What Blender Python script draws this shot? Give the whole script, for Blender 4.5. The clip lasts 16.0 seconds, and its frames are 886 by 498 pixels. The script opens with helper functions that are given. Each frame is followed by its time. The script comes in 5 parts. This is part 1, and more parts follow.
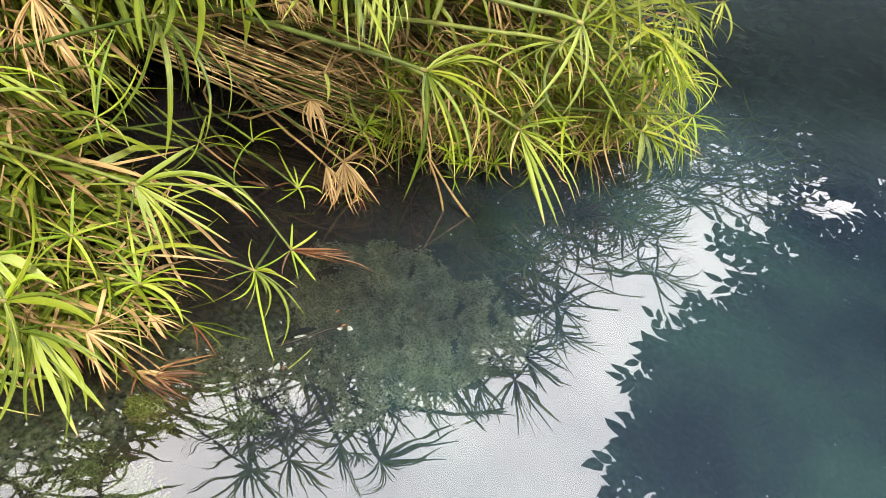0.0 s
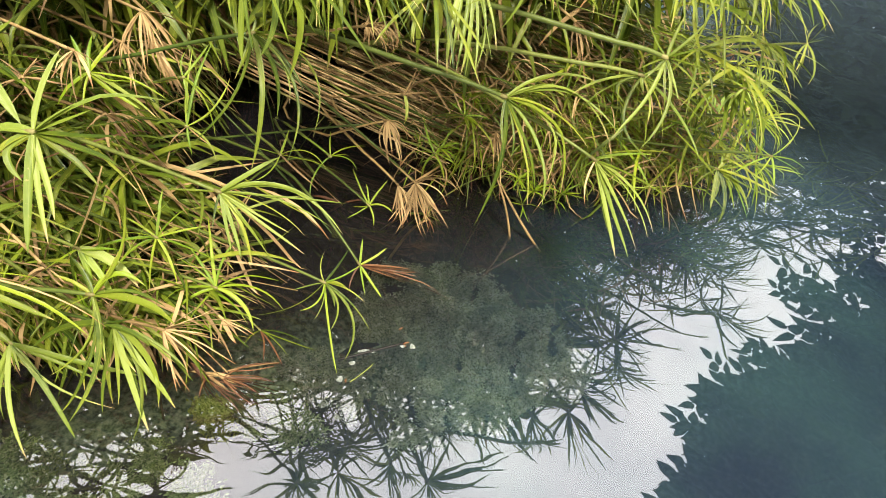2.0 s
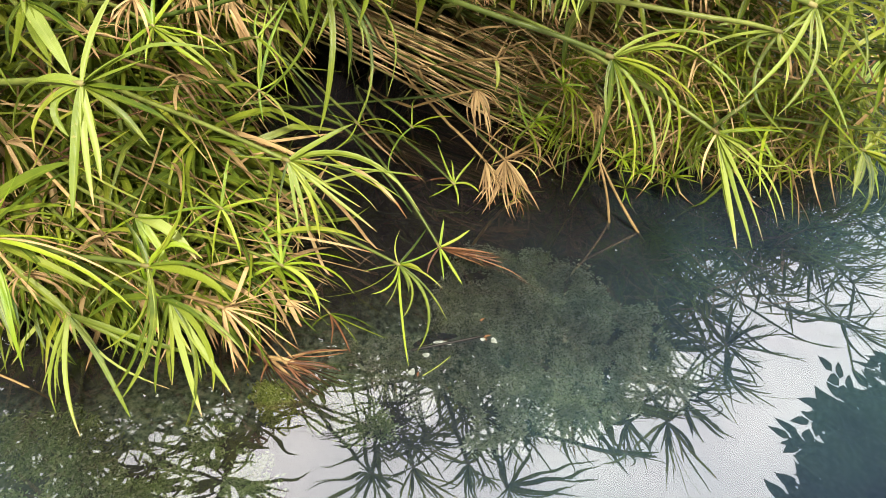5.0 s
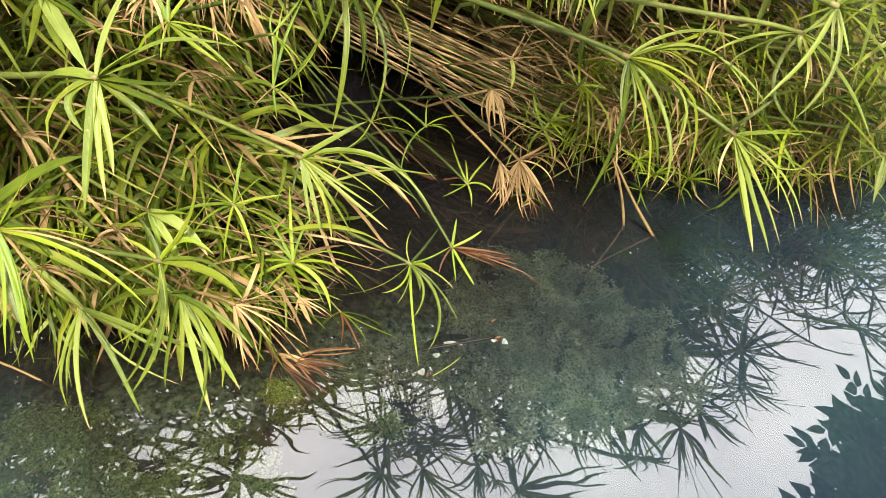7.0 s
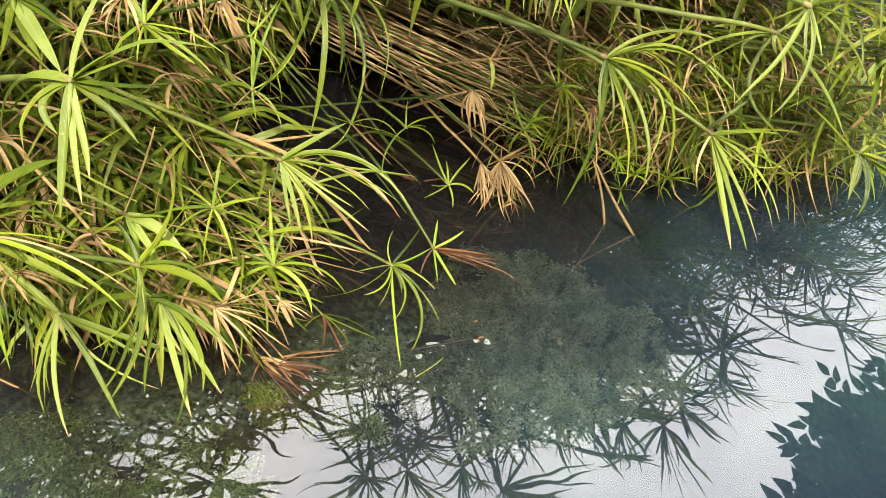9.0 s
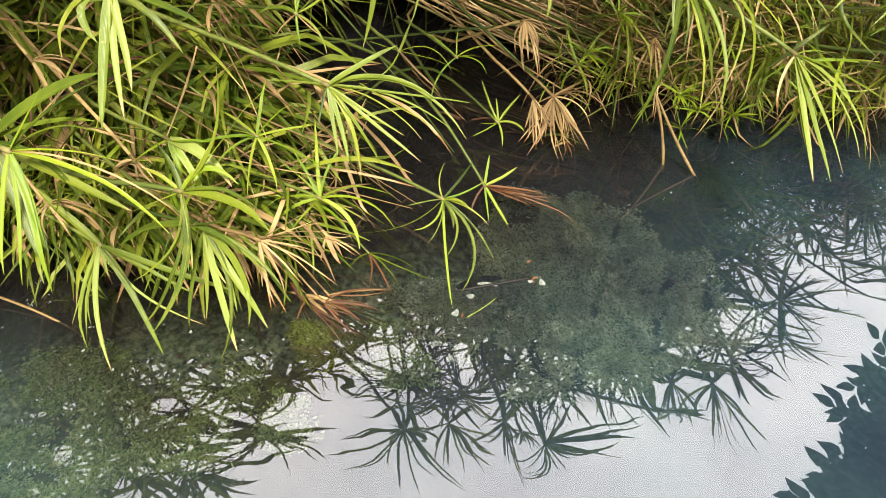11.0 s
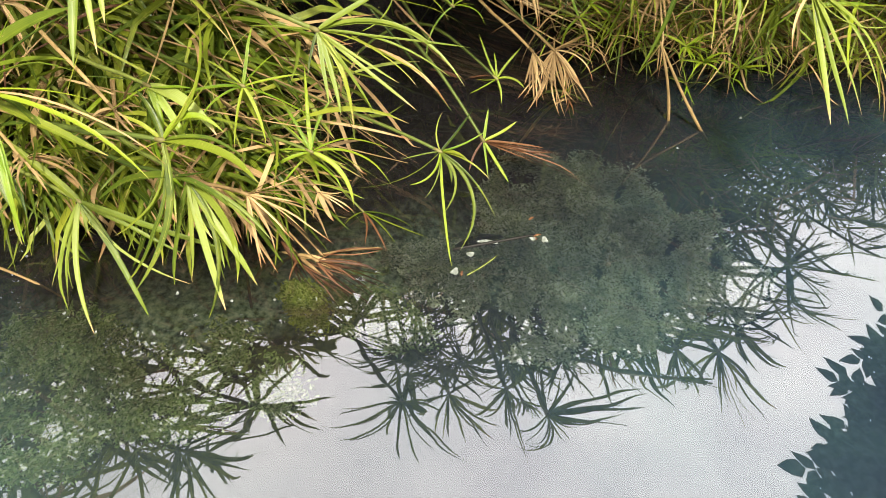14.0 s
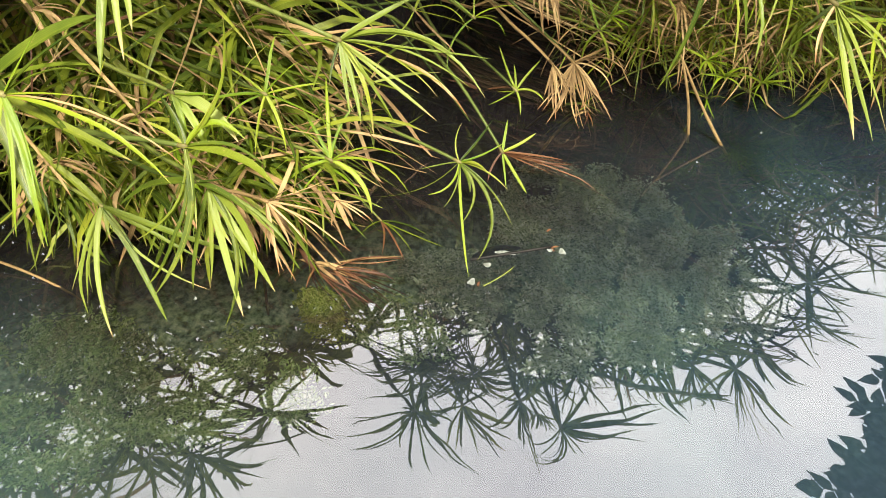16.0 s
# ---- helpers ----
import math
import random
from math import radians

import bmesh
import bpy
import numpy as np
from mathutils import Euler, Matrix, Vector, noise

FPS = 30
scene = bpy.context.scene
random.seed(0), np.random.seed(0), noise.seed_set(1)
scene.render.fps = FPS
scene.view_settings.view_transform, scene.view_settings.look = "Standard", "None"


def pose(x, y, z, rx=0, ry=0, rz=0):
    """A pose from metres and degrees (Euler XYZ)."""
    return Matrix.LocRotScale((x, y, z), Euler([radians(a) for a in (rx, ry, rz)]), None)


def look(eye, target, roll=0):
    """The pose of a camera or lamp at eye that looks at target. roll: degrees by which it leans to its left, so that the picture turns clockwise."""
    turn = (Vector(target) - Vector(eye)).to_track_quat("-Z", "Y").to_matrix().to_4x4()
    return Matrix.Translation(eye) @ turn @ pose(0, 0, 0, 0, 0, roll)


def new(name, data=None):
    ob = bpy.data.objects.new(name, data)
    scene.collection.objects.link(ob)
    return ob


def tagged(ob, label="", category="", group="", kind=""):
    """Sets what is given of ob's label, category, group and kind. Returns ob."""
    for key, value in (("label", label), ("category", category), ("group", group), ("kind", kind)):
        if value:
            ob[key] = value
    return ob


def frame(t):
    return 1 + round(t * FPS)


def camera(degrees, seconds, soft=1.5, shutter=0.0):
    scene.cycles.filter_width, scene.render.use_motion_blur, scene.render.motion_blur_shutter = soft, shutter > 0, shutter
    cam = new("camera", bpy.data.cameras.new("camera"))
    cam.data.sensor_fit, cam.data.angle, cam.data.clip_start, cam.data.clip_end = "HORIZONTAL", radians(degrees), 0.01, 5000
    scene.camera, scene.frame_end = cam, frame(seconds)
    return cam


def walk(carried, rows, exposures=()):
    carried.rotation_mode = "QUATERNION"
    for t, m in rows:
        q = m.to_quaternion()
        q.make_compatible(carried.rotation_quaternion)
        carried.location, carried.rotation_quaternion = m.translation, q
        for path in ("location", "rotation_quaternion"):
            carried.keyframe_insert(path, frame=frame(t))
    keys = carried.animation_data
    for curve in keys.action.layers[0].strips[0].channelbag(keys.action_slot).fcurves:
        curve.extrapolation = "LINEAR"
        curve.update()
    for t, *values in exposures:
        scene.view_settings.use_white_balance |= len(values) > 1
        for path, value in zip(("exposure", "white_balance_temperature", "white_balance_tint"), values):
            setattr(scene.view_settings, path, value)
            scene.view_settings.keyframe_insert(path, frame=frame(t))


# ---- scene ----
cam = camera(64.4, 16.0, soft=0.6)
PATH = [
    (0.0, 0.0, 0.0, 1.1183, 45.22, -6.04, 5.96),
    (0.5, -0.009, -0.0081, 1.1192, 45.44, -5.99, 7.26),
    (1.0, -0.0157, -0.0082, 1.1199, 45.78, -6.11, 8.66),
    (1.5, -0.0227, -0.0133, 1.1207, 46.26, -6.11, 10.2),
    (2.0, -0.031, -0.0157, 1.1177, 46.74, -5.86, 11.61),
    (2.5, -0.0351, -0.0154, 1.1228, 46.94, -5.22, 12.87),
    (3.0, -0.04, -0.0051, 1.1137, 46.81, -4.17, 14.21),
    (3.5, -0.0419, 0.0256, 1.0748, 46.31, -3.16, 15.49),
    (4.0, -0.0312, 0.0553, 1.0335, 45.94, -2.53, 16.61),
    (6.5, -0.0275, 0.0916, 0.9961, 45.54, -1.96, 20.16),
    (7.0, -0.0253, 0.0884, 0.9964, 45.67, -1.83, 20.06),
    (7.5, -0.0236, 0.0906, 0.9991, 45.86, -1.76, 19.4),
    (8.0, -0.0198, 0.0936, 1.0013, 46.08, -1.83, 18.6),
    (8.5, -0.0147, 0.0952, 1.0017, 46.08, -2.08, 18.32),
    (9.0, -0.0204, 0.0886, 0.9958, 45.87, -2.3, 18.7),
    (9.5, -0.0292, 0.0854, 0.9859, 45.07, -2.31, 19.47),
    (10.0, -0.0422, 0.0793, 0.9659, 44.28, -1.96, 20.3),
    (12.5, -0.0684, 0.0828, 0.8445, 42.19, -0.49, 20.32),
    (13.0, -0.0653, 0.0863, 0.8399, 41.86, -0.67, 20.07),
    (13.5, -0.0645, 0.0824, 0.8387, 41.88, -0.79, 19.83),
    (14.0, -0.0608, 0.0784, 0.8381, 42.26, -0.79, 19.9),
    (14.5, -0.0577, 0.0783, 0.8408, 42.56, -0.87, 20.31),
    (15.0, -0.0614, 0.0752, 0.8401, 42.99, -0.78, 20.82),
    (15.5, -0.0664, 0.0729, 0.8383, 43.26, -0.72, 21.17),
    (16.0, -0.0649, 0.0754, 0.8367, 43.16, -0.63, 21.42),
]
walk(cam, [(t, pose(x, y, z, rx, ry, rz)) for t, x, y, z, rx, ry, rz in PATH])

# ---- world, sun, exposure ----
SUN_UP, SUN_ROUND = 60.0, 162.0
scene.view_settings.exposure = 1.3
world = bpy.data.worlds.new("overcast_sky")
world.use_nodes = True
scene.world = world


def nodes_of(tree):
    """Gives n(type, settings, **inputs), which adds a node to the tree and links its inputs."""
    tree.nodes.clear()

    def n(kind, props=None, **inputs):
        node = tree.nodes.new(kind)
        props = props or {}
        if "operation" in props:
            node.operation = props["operation"]
        if "data_type" in props:
            node.data_type, node.blend_type = props["data_type"], props["blend_type"]
        if "sky_type" in props:
            node.sky_type, node.sun_disc, node.dust_density = props["sky_type"], props["sun_disc"], props["dust_density"]
            node.sun_elevation, node.sun_rotation = props["sun_elevation"], props["sun_rotation"]
        for key, value in inputs.items():
            key = key.replace("_", " ")
            slot = node.inputs[int(key[1:])] if key[0] == "i" and key[1:].isdigit() else node.inputs[key]
            if isinstance(value, bpy.types.NodeSocket):
                tree.links.new(value, slot)
            else:
                slot.default_value = value
        return node
    return n


def ramp(n, fac, stops, mode="LINEAR"):
    node = n("ShaderNodeValToRGB", Fac=fac)
    node.color_ramp.interpolation = mode
    els = node.color_ramp.elements
    while len(els) < len(stops):
        els.new(0.5)
    for el, (at, colour) in zip(els, stops):
        el.position = at
        el.color = (*colour, 1) if len(colour) == 3 else colour
    return node.outputs["Color"]


def mix(n, fac, a, b, blend="MIX"):
    node = n("ShaderNodeMix", {"data_type": "RGBA", "blend_type": blend})
    for slot, value in ((0, fac), (6, a), (7, b)):
        if isinstance(value, bpy.types.NodeSocket):
            node.id_data.links.new(value, node.inputs[slot])
        else:
            node.inputs[slot].default_value = value if slot == 0 else (*value, 1)
    return node.outputs[2]


n = nodes_of(world.node_tree)
sky = n("ShaderNodeTexSky", {"sky_type": "NISHITA", "sun_disc": False, "sun_elevation": radians(SUN_UP), "sun_rotation": radians(SUN_ROUND), "dust_density": 3.0})
way = n("ShaderNodeTexCoord").outputs["Generated"]
puffs = n("ShaderNodeTexNoise", Vector=n("ShaderNodeMapping", Vector=way, Scale=(1.6, 1.6, 3.0)).outputs[0], Scale=2.2, Detail=6.0, Roughness=0.55).outputs["Fac"]
cloud = ramp(n, puffs, [(0.3, (0.84, 0.815, 0.825)), (0.5, (1.03, 0.99, 0.97)), (0.72, (1.22, 1.17, 1.12))])
blue = n("ShaderNodeVectorMath", {"operation": "SCALE"}, i0=sky.outputs[0], Scale=0.1).outputs[0]
dome = mix(n, 0.9, blue, cloud)
up, turn = radians(SUN_UP), radians(SUN_ROUND)
to_sun = (math.sin(turn) * math.cos(up), math.cos(turn) * math.cos(up), math.sin(up))
# sky boosted towards +y, away from the sun, to whiten its reflection
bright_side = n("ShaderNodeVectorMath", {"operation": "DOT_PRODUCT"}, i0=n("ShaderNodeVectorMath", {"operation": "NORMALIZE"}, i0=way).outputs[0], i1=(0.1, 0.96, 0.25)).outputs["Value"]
sky_boost = n("ShaderNodeMapRange", Value=bright_side, From_Min=-0.7, From_Max=0.8, To_Min=0.28, To_Max=1.95).outputs[0]
dome = n("ShaderNodeVectorMath", {"operation": "SCALE"}, i0=dome, Scale=sky_boost).outputs[0]
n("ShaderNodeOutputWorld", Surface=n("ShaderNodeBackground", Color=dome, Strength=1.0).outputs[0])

sun = new("sun", bpy.data.lights.new("sun", "SUN"))
sun.data.energy, sun.data.angle, sun.data.color = 3.6, radians(9), (1.0, 0.95, 0.86)
sun.matrix_world = look(to_sun, (0, 0, 0))

# ---- materials ----


def material(name, build):
    mat = bpy.data.materials.new(name)
    mat.use_nodes = True
    build(nodes_of(mat.node_tree))
    return mat


def leaf_material(name, dark, mid, light, dry, tip, gloss=0.36, through_light=0.22, spots=0.35, shine=0.34):
    """A sedge blade: colour by the shoot, fine long veins, a paler midrib, dry tips and brown flecks."""
    def build(n):
        uv = n("ShaderNodeSeparateXYZ", Vector=n("ShaderNodeUVMap").outputs[0])
        across, along = uv.outputs[0], uv.outputs[1]
        whole = n("ShaderNodeObjectInfo").outputs["Random"]
        isle = n("ShaderNodeNewGeometry").outputs["Random Per Island"]
        rnd = n("ShaderNodeMath", {"operation": "FRACT"}, i0=n("ShaderNodeMath", {"operation": "ADD"}, i0=whole, i1=isle).outputs[0]).outputs[0]
        place = n("ShaderNodeNewGeometry").outputs["Position"]
        base = ramp(n, rnd, [(0.0, dark), (0.5, mid), (1.0, light)])
        blotch = n("ShaderNodeTexNoise", Vector=place, Scale=26.0, Detail=3.0).outputs["Fac"]
        base = mix(n, n("ShaderNodeMapRange", Value=blotch, From_Min=0.4, From_Max=0.75, To_Max=0.5).outputs[0], base, light)
        vein = n("ShaderNodeMath", {"operation": "SINE"}, i0=n("ShaderNodeMath", {"operation": "MULTIPLY"}, i0=across, i1=62.0).outputs[0]).outputs[0]
        base = mix(n, n("ShaderNodeMapRange", Value=vein, From_Min=-1.0, To_Max=0.22).outputs[0], base, dark)
        rib = n("ShaderNodeMath", {"operation": "ABSOLUTE"}, i0=n("ShaderNodeMath", {"operation": "SUBTRACT"}, i0=across, i1=0.5).outputs[0]).outputs[0]
        base = mix(n, n("ShaderNodeMapRange", Value=rib, From_Min=0.0, From_Max=0.07, To_Min=0.45, To_Max=0.0).outputs[0], base, light)
        fleck = n("ShaderNodeTexNoise", Vector=place, Scale=190.0, Detail=2.0).outputs["Fac"]
        base = mix(n, n("ShaderNodeMapRange", Value=fleck, From_Min=0.66, From_Max=0.74, To_Max=spots).outputs[0], base, dry)
        start = n("ShaderNodeMath", {"operation": "MULTIPLY_ADD"}, i0=rnd, i1=-0.3, i2=tip).outputs[0]
        worn = n("ShaderNodeMath", {"operation": "MULTIPLY_ADD"}, i0=blotch, i1=0.2, i2=along).outputs[0]
        fade = n("ShaderNodeMath", {"operation": "SUBTRACT"}, i0=worn, i1=start).outputs[0]
        base = mix(n, n("ShaderNodeMapRange", Value=fade, From_Min=0.0, From_Max=0.12, To_Max=0.9).outputs[0], base, dry)
        bump = n("ShaderNodeBump", Height=vein, Strength=0.25, Distance=0.0006).outputs[0]
        skin = n("ShaderNodeBsdfPrincipled", Base_Color=base, Roughness=gloss, Normal=bump)
        skin.inputs["Specular IOR Level"].default_value = shine
        glow = n("ShaderNodeBsdfTranslucent", Color=mix(n, 0.5, base, (0.8, 0.9, 0.35), "MULTIPLY") if through_light > 0.2 else base)
        n("ShaderNodeOutputMaterial", Surface=n("ShaderNodeMixShader", Fac=through_light, i1=skin.outputs[0], i2=glow.outputs[0]).outputs[0])
    return material(name, build)


def stem_material(name, dark, light, gloss=0.4):
    def build(n):
        rnd = n("ShaderNodeObjectInfo").outputs["Random"]
        isle = n("ShaderNodeNewGeometry").outputs["Random Per Island"]
        place = n("ShaderNodeNewGeometry").outputs["Position"]
        grain = n("ShaderNodeTexNoise", Vector=place, Scale=60.0, Detail=4.0).outputs["Fac"]
        which = n("ShaderNodeMath", {"operation": "FRACT"}, i0=n("ShaderNodeMath", {"operation": "ADD"}, i0=rnd, i1=isle).outputs[0]).outputs[0]
        base = ramp(n, which, [(0.0, dark), (1.0, light)])
        base = mix(n, n("ShaderNodeMapRange", Value=grain, From_Min=0.45, From_Max=0.8, To_Max=0.7).outputs[0], base, dark)
        bump = n("ShaderNodeBump", Height=grain, Strength=0.3, Distance=0.001).outputs[0]
        n("ShaderNodeOutputMaterial", Surface=n("ShaderNodeBsdfPrincipled", Base_Color=base, Roughness=gloss, Specular_IOR_Level=0.2, Normal=bump).outputs[0])
    return material(name, build)


TAN, RUST = (0.46, 0.32, 0.13), (0.26, 0.12, 0.04)
LEAF = {
    "green": leaf_material("leaf_green", (0.026, 0.053, 0.005), (0.12, 0.158, 0.01), (0.32, 0.34, 0.032), TAN, 1.2),
    "star": leaf_material("leaf_young", (0.1, 0.18, 0.006), (0.18, 0.255, 0.01), (0.29, 0.34, 0.02), TAN, 1.3, spots=0.15),
    "pale": leaf_material("leaf_pale", (0.115, 0.16, 0.014), (0.19, 0.24, 0.025), (0.275, 0.315, 0.055), TAN, 1.2),
    "deep": leaf_material("leaf_deep", (0.026, 0.05, 0.006), (0.085, 0.122, 0.01), (0.2, 0.24, 0.02), TAN, 1.3, 0.5, 0.25, shine=0.1),
    "dry": leaf_material("leaf_dry", (0.12, 0.068, 0.024), (0.34, 0.21, 0.08), (0.56, 0.385, 0.17), RUST, 1.1, 0.6, 0.15, 0.5),
    "rust": leaf_material("leaf_rust", (0.04, 0.016, 0.008), (0.12, 0.05, 0.02), (0.22, 0.1, 0.04), TAN, 1.3, 0.5, 0.15, 0.5),
}
STEM = {
    "green": stem_material("stem_green", (0.05, 0.075, 0.012), (0.19, 0.21, 0.045)),
    "dry": stem_material("stem_dry", (0.1, 0.062, 0.024), (0.44, 0.29, 0.115), 0.6),
    "old": stem_material("stem_old", (0.08, 0.055, 0.022), (0.55, 0.37, 0.165), 0.6),
    "bleached": stem_material("stem_bleached", (0.3, 0.2, 0.085), (0.68, 0.48, 0.24), 0.6),
    "sheath": stem_material("stem_sheath", (0.12, 0.1, 0.03), (0.26, 0.23, 0.08), 0.5),
}


def water_build(n):
    place = n("ShaderNodeNewGeometry").outputs["Position"]
    murk = n("ShaderNodeTexNoise", Vector=place, Scale=2.3, Detail=5.0, Roughness=0.6).outputs["Fac"]
    silt = ramp(n, murk, [(0.38, (0.07, 0.12, 0.195)), (0.6, (0.115, 0.24, 0.27))])
    # brown silt near the bank, its colour also darkened for shade under the sedge
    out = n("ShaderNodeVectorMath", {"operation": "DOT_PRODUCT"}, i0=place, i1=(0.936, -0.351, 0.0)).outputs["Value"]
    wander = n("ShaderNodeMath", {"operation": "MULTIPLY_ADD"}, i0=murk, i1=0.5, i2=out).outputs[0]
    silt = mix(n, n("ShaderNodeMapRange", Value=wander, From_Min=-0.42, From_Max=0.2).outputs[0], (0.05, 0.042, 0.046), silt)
    # milky again in the shallows before the bank
    inshore = n("ShaderNodeMath", {"operation": "MULTIPLY_ADD"}, i0=murk, i1=0.25, i2=n("ShaderNodeVectorMath", {"operation": "DOT_PRODUCT"}, i0=place, i1=(-0.35, -0.937, 0.0)).outputs["Value"]).outputs[0]
    silt = mix(n, n("ShaderNodeMapRange", Value=inshore, From_Min=-0.05, From_Max=0.2).outputs[0], silt, (0.16, 0.27, 0.25))
    # where the pond widens, silt painted paler to make up for missing light
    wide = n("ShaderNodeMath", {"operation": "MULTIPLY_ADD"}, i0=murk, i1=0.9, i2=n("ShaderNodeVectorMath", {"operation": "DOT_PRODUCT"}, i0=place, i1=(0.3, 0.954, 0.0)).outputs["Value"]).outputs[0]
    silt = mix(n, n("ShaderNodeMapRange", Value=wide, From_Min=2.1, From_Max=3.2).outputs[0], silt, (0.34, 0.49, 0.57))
    clear = n("ShaderNodeBsdfTransparent", Color=(0.92, 0.96, 0.89, 1))
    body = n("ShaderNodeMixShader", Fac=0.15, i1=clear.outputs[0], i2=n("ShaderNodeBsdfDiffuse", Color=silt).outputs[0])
    shine = n("ShaderNodeBsdfGlossy", Color=(1, 1, 1, 1), Roughness=0.0)
    edge = n("ShaderNodeFresnel", IOR=2.25).outputs[0]
    n("ShaderNodeOutputMaterial", Surface=n("ShaderNodeMixShader", Fac=edge, i1=body.outputs[0], i2=shine.outputs[0]).outputs[0])


def ground_build(n):
    place = n("ShaderNodeNewGeometry").outputs["Position"]
    big = n("ShaderNodeTexNoise", Vector=place, Scale=4.2, Detail=4.0, Roughness=0.6).outputs["Fac"]
    fine = n("ShaderNodeTexNoise", Vector=place, Scale=75.0, Detail=5.0, Roughness=0.62).outputs["Fac"]
    silt = ramp(n, fine, [(0.25, (0.02, 0.018, 0.017)), (0.5, (0.036, 0.033, 0.031)), (0.75, (0.065, 0.064, 0.055))])
    weed = ramp(n, fine, [(0.37, (0.045, 0.075, 0.05)), (0.48, (0.22, 0.31, 0.21)), (0.58, (0.45, 0.55, 0.37)), (0.72, (0.7, 0.77, 0.53))])
    # the algae grow in a belt along the bank, with a ragged rim
    belt = n("ShaderNodeVectorMath", {"operation": "DOT_PRODUCT"}, i0=place, i1=(0.63, -0.777, 0.0)).outputs["Value"]
    near = n("ShaderNodeMath", {"operation": "MULTIPLY_ADD"}, i0=belt, i1=2.2, i2=1.914).outputs[0]
    off = n("ShaderNodeMath", {"operation": "MAXIMUM"}, i0=near, i1=n("ShaderNodeMath", {"operation": "SUBTRACT"}, i0=-0.87, i1=belt).outputs[0]).outputs[0]
    along = n("ShaderNodeVectorMath", {"operation": "DOT_PRODUCT"}, i0=place, i1=(0.777, 0.63, 0.0)).outputs["Value"]
    end = n("ShaderNodeMapRange", Value=along, From_Min=0.68, From_Max=0.92, To_Max=0.3).outputs[0]
    off = n("ShaderNodeMath", {"operation": "ADD"}, i0=off, i1=end).outputs[0]
    ragged = n("ShaderNodeMath", {"operation": "MULTIPLY_ADD"}, i0=big, i1=-0.34, i2=off).outputs[0]
    base = mix(n, n("ShaderNodeMapRange", Value=ragged, From_Min=0.0, From_Max=-0.15).outputs[0], silt, weed)
    height = n("ShaderNodeSeparateXYZ", Vector=place).outputs[2]
    soil = ramp(n, fine, [(0.3, (0.022, 0.018, 0.01)), (0.7, (0.075, 0.058, 0.034))])
    soil = mix(n, n("ShaderNodeMapRange", Value=big, From_Min=0.45, From_Max=0.65, To_Max=0.7).outputs[0], soil, (0.045, 0.055, 0.018))
    base = mix(n, n("ShaderNodeMapRange", Value=height, From_Min=-0.03, From_Max=0.05).outputs[0], base, soil)
    n("ShaderNodeOutputMaterial", Surface=n("ShaderNodeBsdfDiffuse", Color=base).outputs[0])


def tree_leaf_build(n):
    isle = n("ShaderNodeNewGeometry").outputs["Random Per Island"]
    base = ramp(n, isle, [(0.0, (0.022, 0.042, 0.014)), (0.7, (0.04, 0.07, 0.02)), (1.0, (0.065, 0.1, 0.028))])
    n("ShaderNodeOutputMaterial", Surface=n("ShaderNodeBsdfPrincipled", Base_Color=base, Roughness=0.45).outputs[0])


def algae_build(n):
    isle = n("ShaderNodeNewGeometry").outputs["Random Per Island"]
    base = ramp(n, isle, [(0.0, (0.06, 0.09, 0.03)), (0.4, (0.27, 0.38, 0.13)), (0.75, (0.46, 0.57, 0.22)), (1.0, (0.72, 0.76, 0.42))])
    n("ShaderNodeOutputMaterial", Surface=n("ShaderNodeBsdfDiffuse", Color=base).outputs[0])


def moss_build(n):
    isle = n("ShaderNodeNewGeometry").outputs["Random Per Island"]
    base = ramp(n, isle, [(0.0, (0.1, 0.13, 0.01)), (0.5, (0.42, 0.5, 0.06)), (1.0, (0.75, 0.78, 0.2))])
    n("ShaderNodeOutputMaterial", Surface=n("ShaderNodeBsdfDiffuse", Color=base).outputs[0])


def petal_build(n):
    place = n("ShaderNodeNewGeometry").outputs["Position"]
    spot = n("ShaderNodeTexNoise", Vector=place, Scale=160.0, Detail=2.0).outputs["Fac"]
    base = ramp(n, spot, [(0.35, (0.27, 0.29, 0.25)), (0.6, (0.14, 0.15, 0.12))])
    n("ShaderNodeOutputMaterial", Surface=n("ShaderNodeBsdfPrincipled", Base_Color=base, Roughness=0.4).outputs[0])


def grey_algae_build(n):
    isle = n("ShaderNodeNewGeometry").outputs["Random Per Island"]
    base = ramp(n, isle, [(0.0, (0.12, 0.14, 0.09)), (0.3, (0.45, 0.52, 0.33)), (0.6, (0.78, 0.82, 0.55)), (1.0, (0.9, 0.9, 0.72))])
    cloudy = n("ShaderNodeTexNoise", Vector=n("ShaderNodeNewGeometry").outputs["Position"], Scale=20.0, Detail=5.0).outputs["Fac"]
    base = mix(n, n("ShaderNodeMapRange", Value=cloudy, From_Min=0.4, From_Max=0.6, To_Min=0.5, To_Max=0.0).outputs[0], base, (0.06, 0.09, 0.06))
    n("ShaderNodeOutputMaterial", Surface=n("ShaderNodeBsdfDiffuse", Color=base).outputs[0])


GREY_ALGAE = material("grey_algae", grey_algae_build)
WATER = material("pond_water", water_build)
GROUND = material("silt_and_soil", ground_build)
TREE_LEAF = material("tree_leaf", tree_leaf_build)
ALGAE = material("algae", algae_build)
MOSS = material("moss", moss_build)
PETAL = material("petal", petal_build)
DARK_WOOD = stem_material("wet_wood", (0.008, 0.008, 0.007), (0.02, 0.018, 0.014), 0.5)
BARK = stem_material("bark", (0.025, 0.018, 0.012), (0.07, 0.05, 0.035), 0.85)

# ---- mesh helpers ----


